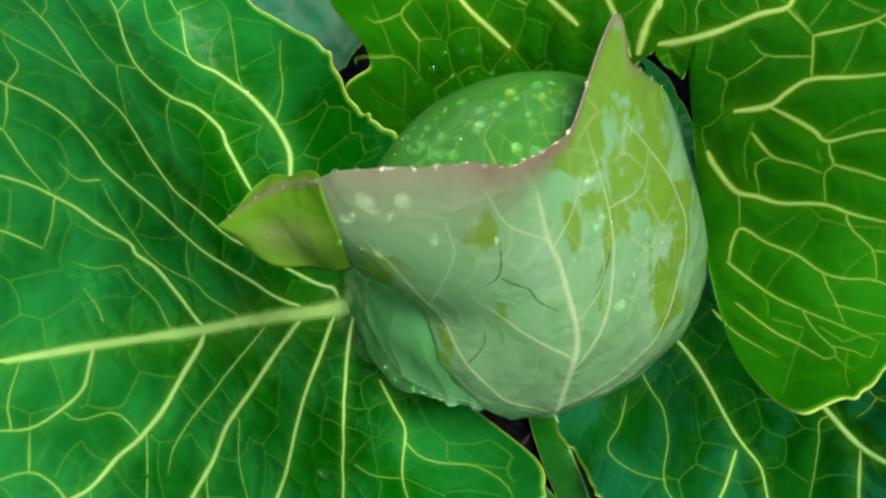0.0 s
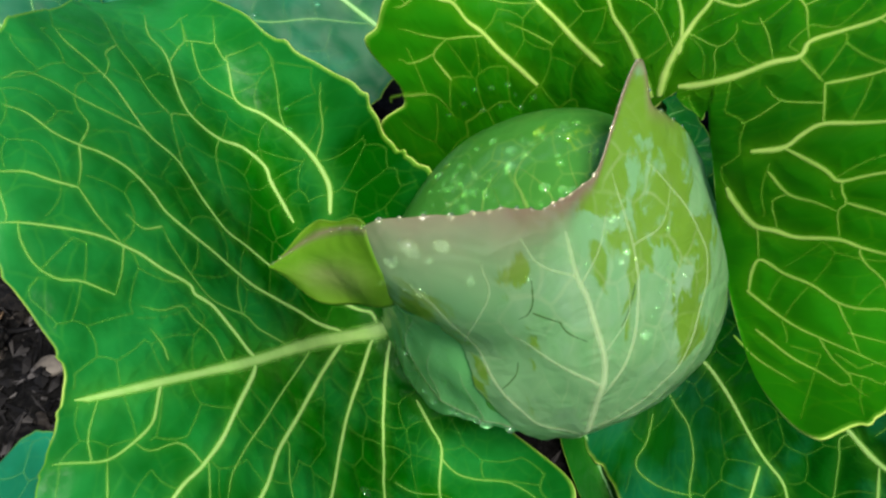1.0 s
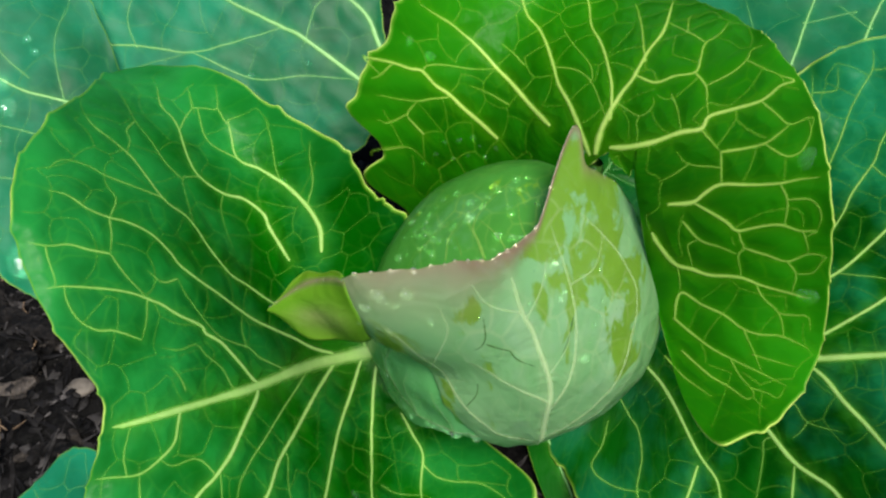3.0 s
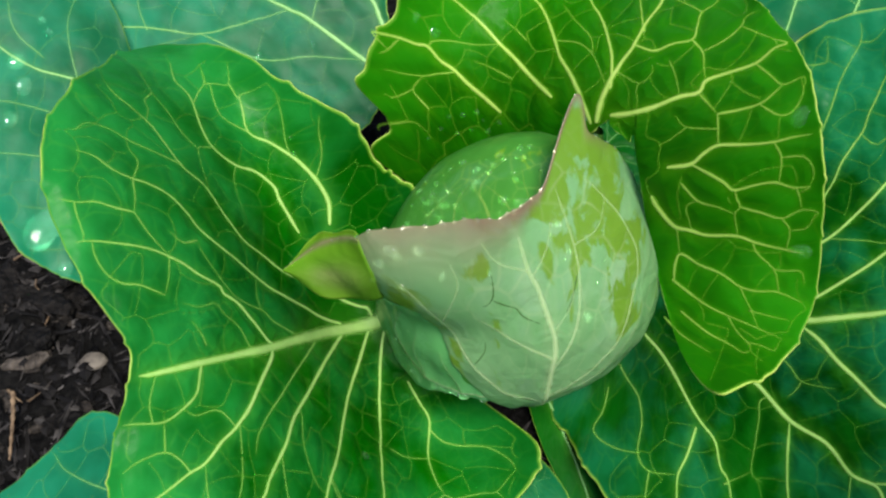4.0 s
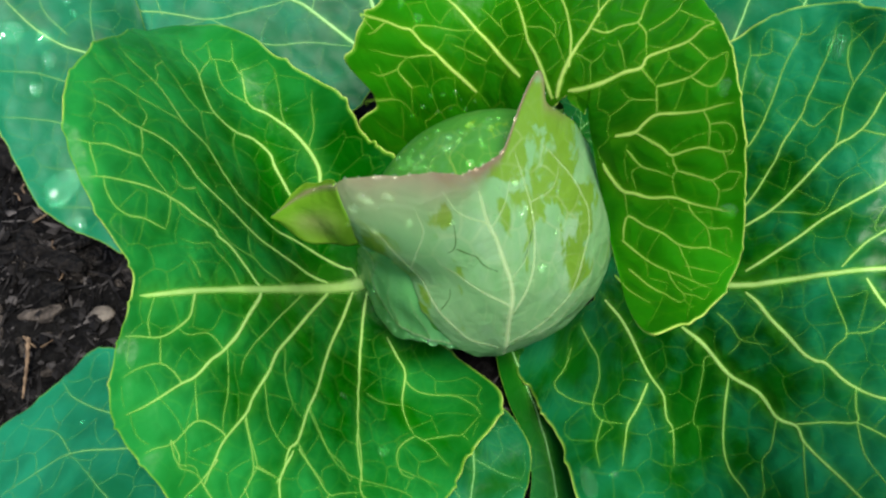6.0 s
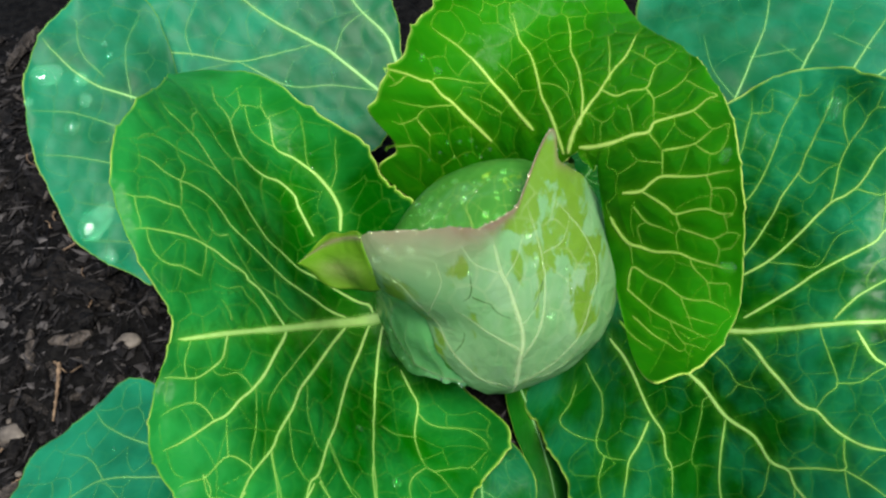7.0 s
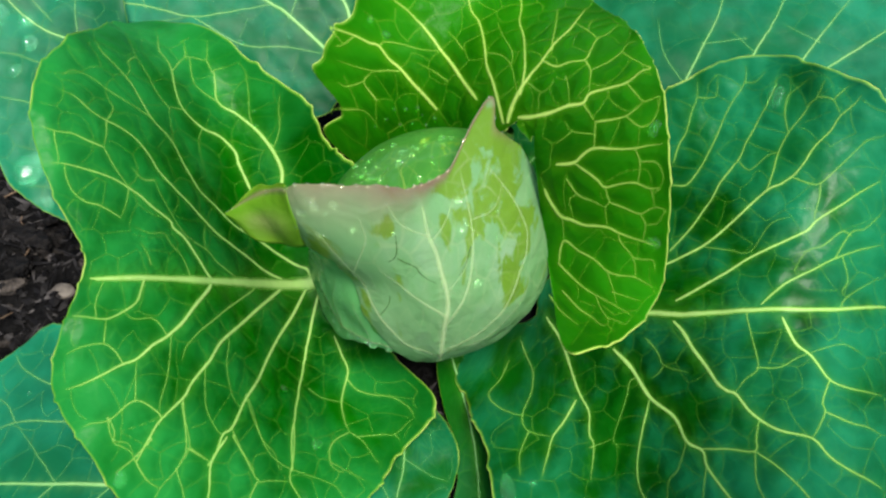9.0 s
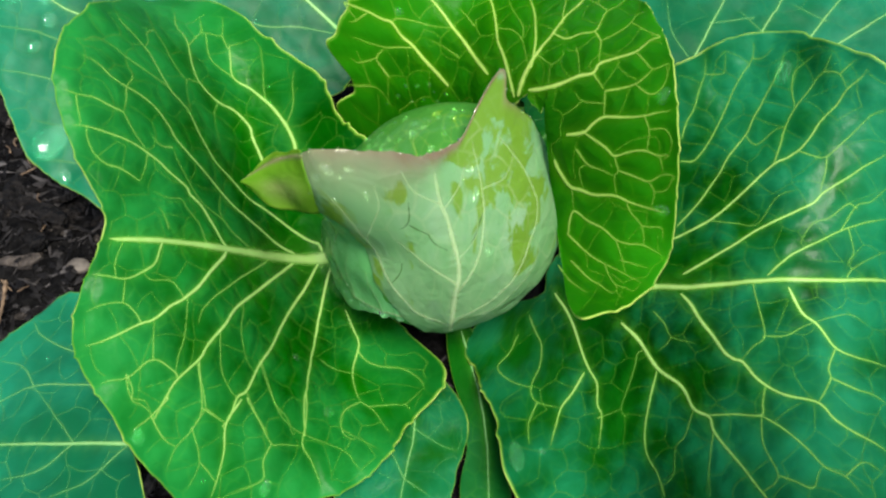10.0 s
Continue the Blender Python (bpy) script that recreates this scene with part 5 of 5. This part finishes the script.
def folded_corner():
    """The corner of the wrapper leaf that is turned back to a point, with its margin rolled over."""
    line = wrap.place(*glide(np.array(WRAPPER["fold"]), 25).T)
    tip = np.array(WRAPPER["fold_tip"])
    out = np.cross(line[-1] - line[0], tip - line[0])
    out /= -np.linalg.norm(out)
    n, roll, verts, uv, tint, margin = 30, 8, [], [], [], []
    for j in range(-roll, 25):
        v = max(j, 0) / 24
        p = line[max(j, 0)]
        for k in range(n + 1):
            u = k / n
            q = p * (1 - u) + tip * u
            swell = math.sin(math.pi * u) * (0.008 * (1 - v) - 0.007 * v) + 0.0022 * math.sin(9 * u + 5 * v) * u * (1 - u) * 4 * v
            q = q - out * swell + np.array([0.004, 0, -0.004]) * math.sin(math.pi * u) * v
            back = max(-j, 0) / roll
            wide = math.sin(math.pi * min(1, u * 1.1)) ** 0.6 * (0.7 + 0.3 * math.sin(11 * u + 1))
            q = q + np.array([0.0006 * math.sin(23 * u), 0.0052, 0.0028]) * wide * math.sin(back * 1.6) - out * 0.0016 * wide * back * (1 - back) * 4
            verts.append(q)
            uv.append((u * 0.05, (v - back * 0.15) * 0.04))
            tint.append(max(0.4 * math.exp(-((v - 0.6) / 0.25) ** 2 - ((u - 0.45) / 0.3) ** 2), 0.7 * math.exp(-(j / 1.2) ** 2)))
            margin.append(max(back**3, 0.5 * max(0, 1 - abs(v - 0.1) / 0.12) * (back == 0), max(0, v - 0.9) * 6))
    rows = roll + 25
    faces = [(j * (n + 1) + k, j * (n + 1) + k + 1, (j + 1) * (n + 1) + k + 1, (j + 1) * (n + 1) + k) for j in range(rows - 1) for k in range(n)]
    ob = mesh_ob("folded_corner", verts, faces, [FOLD, RIM_PINK], wrapper)
    idx = np.empty(len(ob.data.loops), np.int32)
    ob.data.loops.foreach_get("vertex_index", idx)
    for label in ("flow", "flat"):
        ob.data.uv_layers.new(name=label).data.foreach_set("uv", np.array(uv, np.float32)[idx].ravel())
    ob.data.attributes.new("blush", "FLOAT", "POINT").data.foreach_set("value", np.array(tint, np.float32))
    ob.data.attributes.new("edge", "FLOAT", "POINT").data.foreach_set("value", np.clip(np.array(margin, np.float32), 0, 1))
    solid = ob.modifiers.new("thickness", "SOLIDIFY")
    solid.thickness, solid.offset = 0.0012, 0
    tagged(ob, "olive brown turned-back corner with a bright green margin")
    for u, size in ((0.12, 1.1), (0.3, 0.9), (0.42, 1.3), (0.55, 0.8), (0.68, 1.0), (0.8, 0.9), (0.92, 1.1), (0.99, 0.9)):
        p = verts[roll * (n + 1) + int(u * n)]
        drop_at(p, (0, -0.3, 1), size)


folded_corner()
for k in range(26):
    a = math.pi * (0.36 + 0.52 * k / 25) + 0.01 * math.sin(k * 5)
    r = float(wrap.edge(np.array([a]))[0]) - 0.2
    drop_on(wrap, wrap.heart[0] + r * math.cos(a), wrap.heart[1] + r * math.sin(a), 0.9 + 0.5 * math.sin(k * 2.3) ** 2, 1.0)

# ---- litter on the soil ----
def chip_mesh(seed):
    """A split, weathered splinter of bark."""
    r = random.Random(seed)
    bm = bmesh.new()
    n, long, wide, high = 9, r.uniform(0.8, 1.4), r.uniform(0.14, 0.4), r.uniform(0.08, 0.22)
    rows = []
    for k in range(n):
        u = k / (n - 1) * 2 - 1
        w = wide * (1 - 0.6 * abs(u) ** 3) * r.uniform(0.8, 1.15)
        bend = 0.12 * math.sin(u * 2 + seed)
        row = []
        for a, b in ((-1, 0), (-0.55, 0.8), (0.1, 1.0), (0.7, 0.7), (1, -0.1), (0.2, -0.8), (-0.6, -0.7)):
            row.append(bm.verts.new((u * long + r.uniform(-0.05, 0.05), bend + a * w, b * high * r.uniform(0.7, 1.3))))
        rows.append(row)
    for p, q in zip(rows, rows[1:]):
        for k in range(7):
            bm.faces.new((p[k], p[(k + 1) % 7], q[(k + 1) % 7], q[k]))
    bm.faces.new(rows[0][::-1])
    bm.faces.new(rows[-1])
    me = bpy.data.meshes.new("bark_chip")
    bm.to_mesh(me)
    bm.free()
    me.materials.append(CHIP)
    return me


def pebble(x, y, size, flat, label, seed):
    bm = bmesh.new()
    bmesh.ops.create_icosphere(bm, subdivisions=3, radius=1)
    noisy_ball(bm.verts, 1.3, 0.28, seed)
    for v in bm.verts:
        v.co = Vector((v.co.x * size, v.co.y * size * 0.8, v.co.z * size * flat))
    for f in bm.faces:
        f.smooth = True
    me = bpy.data.meshes.new("pebble")
    bm.to_mesh(me)
    bm.free()
    me.materials.append(STONE)
    ob = new("pebble", me)
    ob.location = (x, y, soil_height(x, y) + size * flat * 0.4)
    return tagged(ob, label, "pebble")


def twig(points, thick):
    line = glide(points, 24)
    verts, faces = [], []
    for k, p in enumerate(line):
        r = thick * (1 - 0.5 * k / 23) * (1 + 0.25 * math.sin(k * 1.9))
        for j in range(8):
            a = j * math.pi / 4
            verts.append((p[0] + r * math.cos(a), p[1] + 0.3 * r * math.sin(a), p[2] + r * math.sin(a)))
    for k in range(23):
        for j in range(8):
            faces.append((k * 8 + j, k * 8 + (j + 1) % 8, k * 8 + 8 + (j + 1) % 8, k * 8 + 8 + j))
    faces += [tuple(range(8))[::-1], tuple(range(184, 192))]
    return tagged(mesh_ob("twig", verts, faces, [TWIG]), "thin dry brown twig lying on dark soil", "twig")


rs = random.Random(4)
CHIPS = [chip_mesh(k) for k in range(10)]
for k in range(295):
    x, y = rs.uniform(-0.52, -0.14), rs.uniform(0.02, 0.56)
    s = rs.choice((0.006, 0.008, 0.010, 0.013, 0.018, 0.024))
    ob = tagged(new("bark_chip", CHIPS[k % 10]), "dark weathered chip of bark mulch on soil", "bark chip", "bark mulch")
    ob.matrix_world = pose(x, y, soil_height(x, y) + s * 0.12, rs.uniform(-25, 25), rs.uniform(-20, 20), rs.uniform(0, 360)) @ Matrix.Diagonal((s, s, s, 1))


def crumbs():
    r = np.random.RandomState(8)
    verts, faces = [], []
    for k in range(9000):
        if k < 7600:
            x, y = r.uniform(-0.5, -0.12), r.uniform(0.0, 0.56)
        else:
            x, y = r.uniform(-0.5, 0.5), r.uniform(-0.2, 0.7)
        s = 0.0012 + 0.0035 * r.rand() ** 3
        z = soil_height(x, y) + s * 0.3
        p = r.uniform(-1, 1, (6, 3)) * 0.35 + np.array([(1.6, 0, 0), (-1.6, 0, 0), (0, 1, 0), (0, -1, 0), (0, 0, 0.8), (0, 0, -0.8)])
        if k % 2:
            p = p * np.array((2.6, 0.45, 0.5))
        a = r.uniform(0, 6.28)
        p = np.stack([p[:, 0] * math.cos(a) - p[:, 1] * math.sin(a), p[:, 0] * math.sin(a) + p[:, 1] * math.cos(a), p[:, 2]], -1) * s + (x, y, z)
        b = len(verts)
        verts += p.tolist()
        faces += [(b + i, b + j, b + h) for i, j, h in ((0, 2, 4), (2, 1, 4), (1, 3, 4), (3, 0, 4), (2, 0, 5), (1, 2, 5), (3, 1, 5), (0, 3, 5))]
    tagged(mesh_ob("soil_crumbs", verts, faces, [BARK], smooth=False), "loose dark crumbs of soil and mulch", "soil crumbs", kind="stuff")


crumbs()
pebble(-0.253, 0.204, 0.0085, 0.6, "pale grey round pebble on dark soil", 2)
pebble(-0.325, 0.127, 0.011, 0.7, "grey rough stone on dark soil", 3)
for k in range(14):
    x, y = rs.uniform(-0.46, -0.2), rs.uniform(0.08, 0.5)
    pebble(x, y, rs.uniform(0.0016, 0.004), 0.7, "tiny pale grey pebble on dark soil", 10 + k)
twig([(-0.298, 0.178, 0.016), (-0.2955, 0.160, 0.012), (-0.294, 0.135, 0.006)], 0.0018)
twig([(-0.305, 0.182, 0.010), (-0.298, 0.176, 0.014), (-0.292, 0.172, 0.013)], 0.0015)
for k in range(48):
    x, y, a, s = rs.uniform(-0.46, -0.2), rs.uniform(0.08, 0.5), rs.uniform(0, 6.28), rs.uniform(0.008, 0.024)
    z = soil_height(x, y) + 0.004
    twig([(x, y, z), (x + s * math.cos(a) * 0.5, y + s * math.sin(a) * 0.5, z + 0.002), (x + s * math.cos(a + 0.3), y + s * math.sin(a + 0.3), z)], rs.uniform(0.0006, 0.0013))
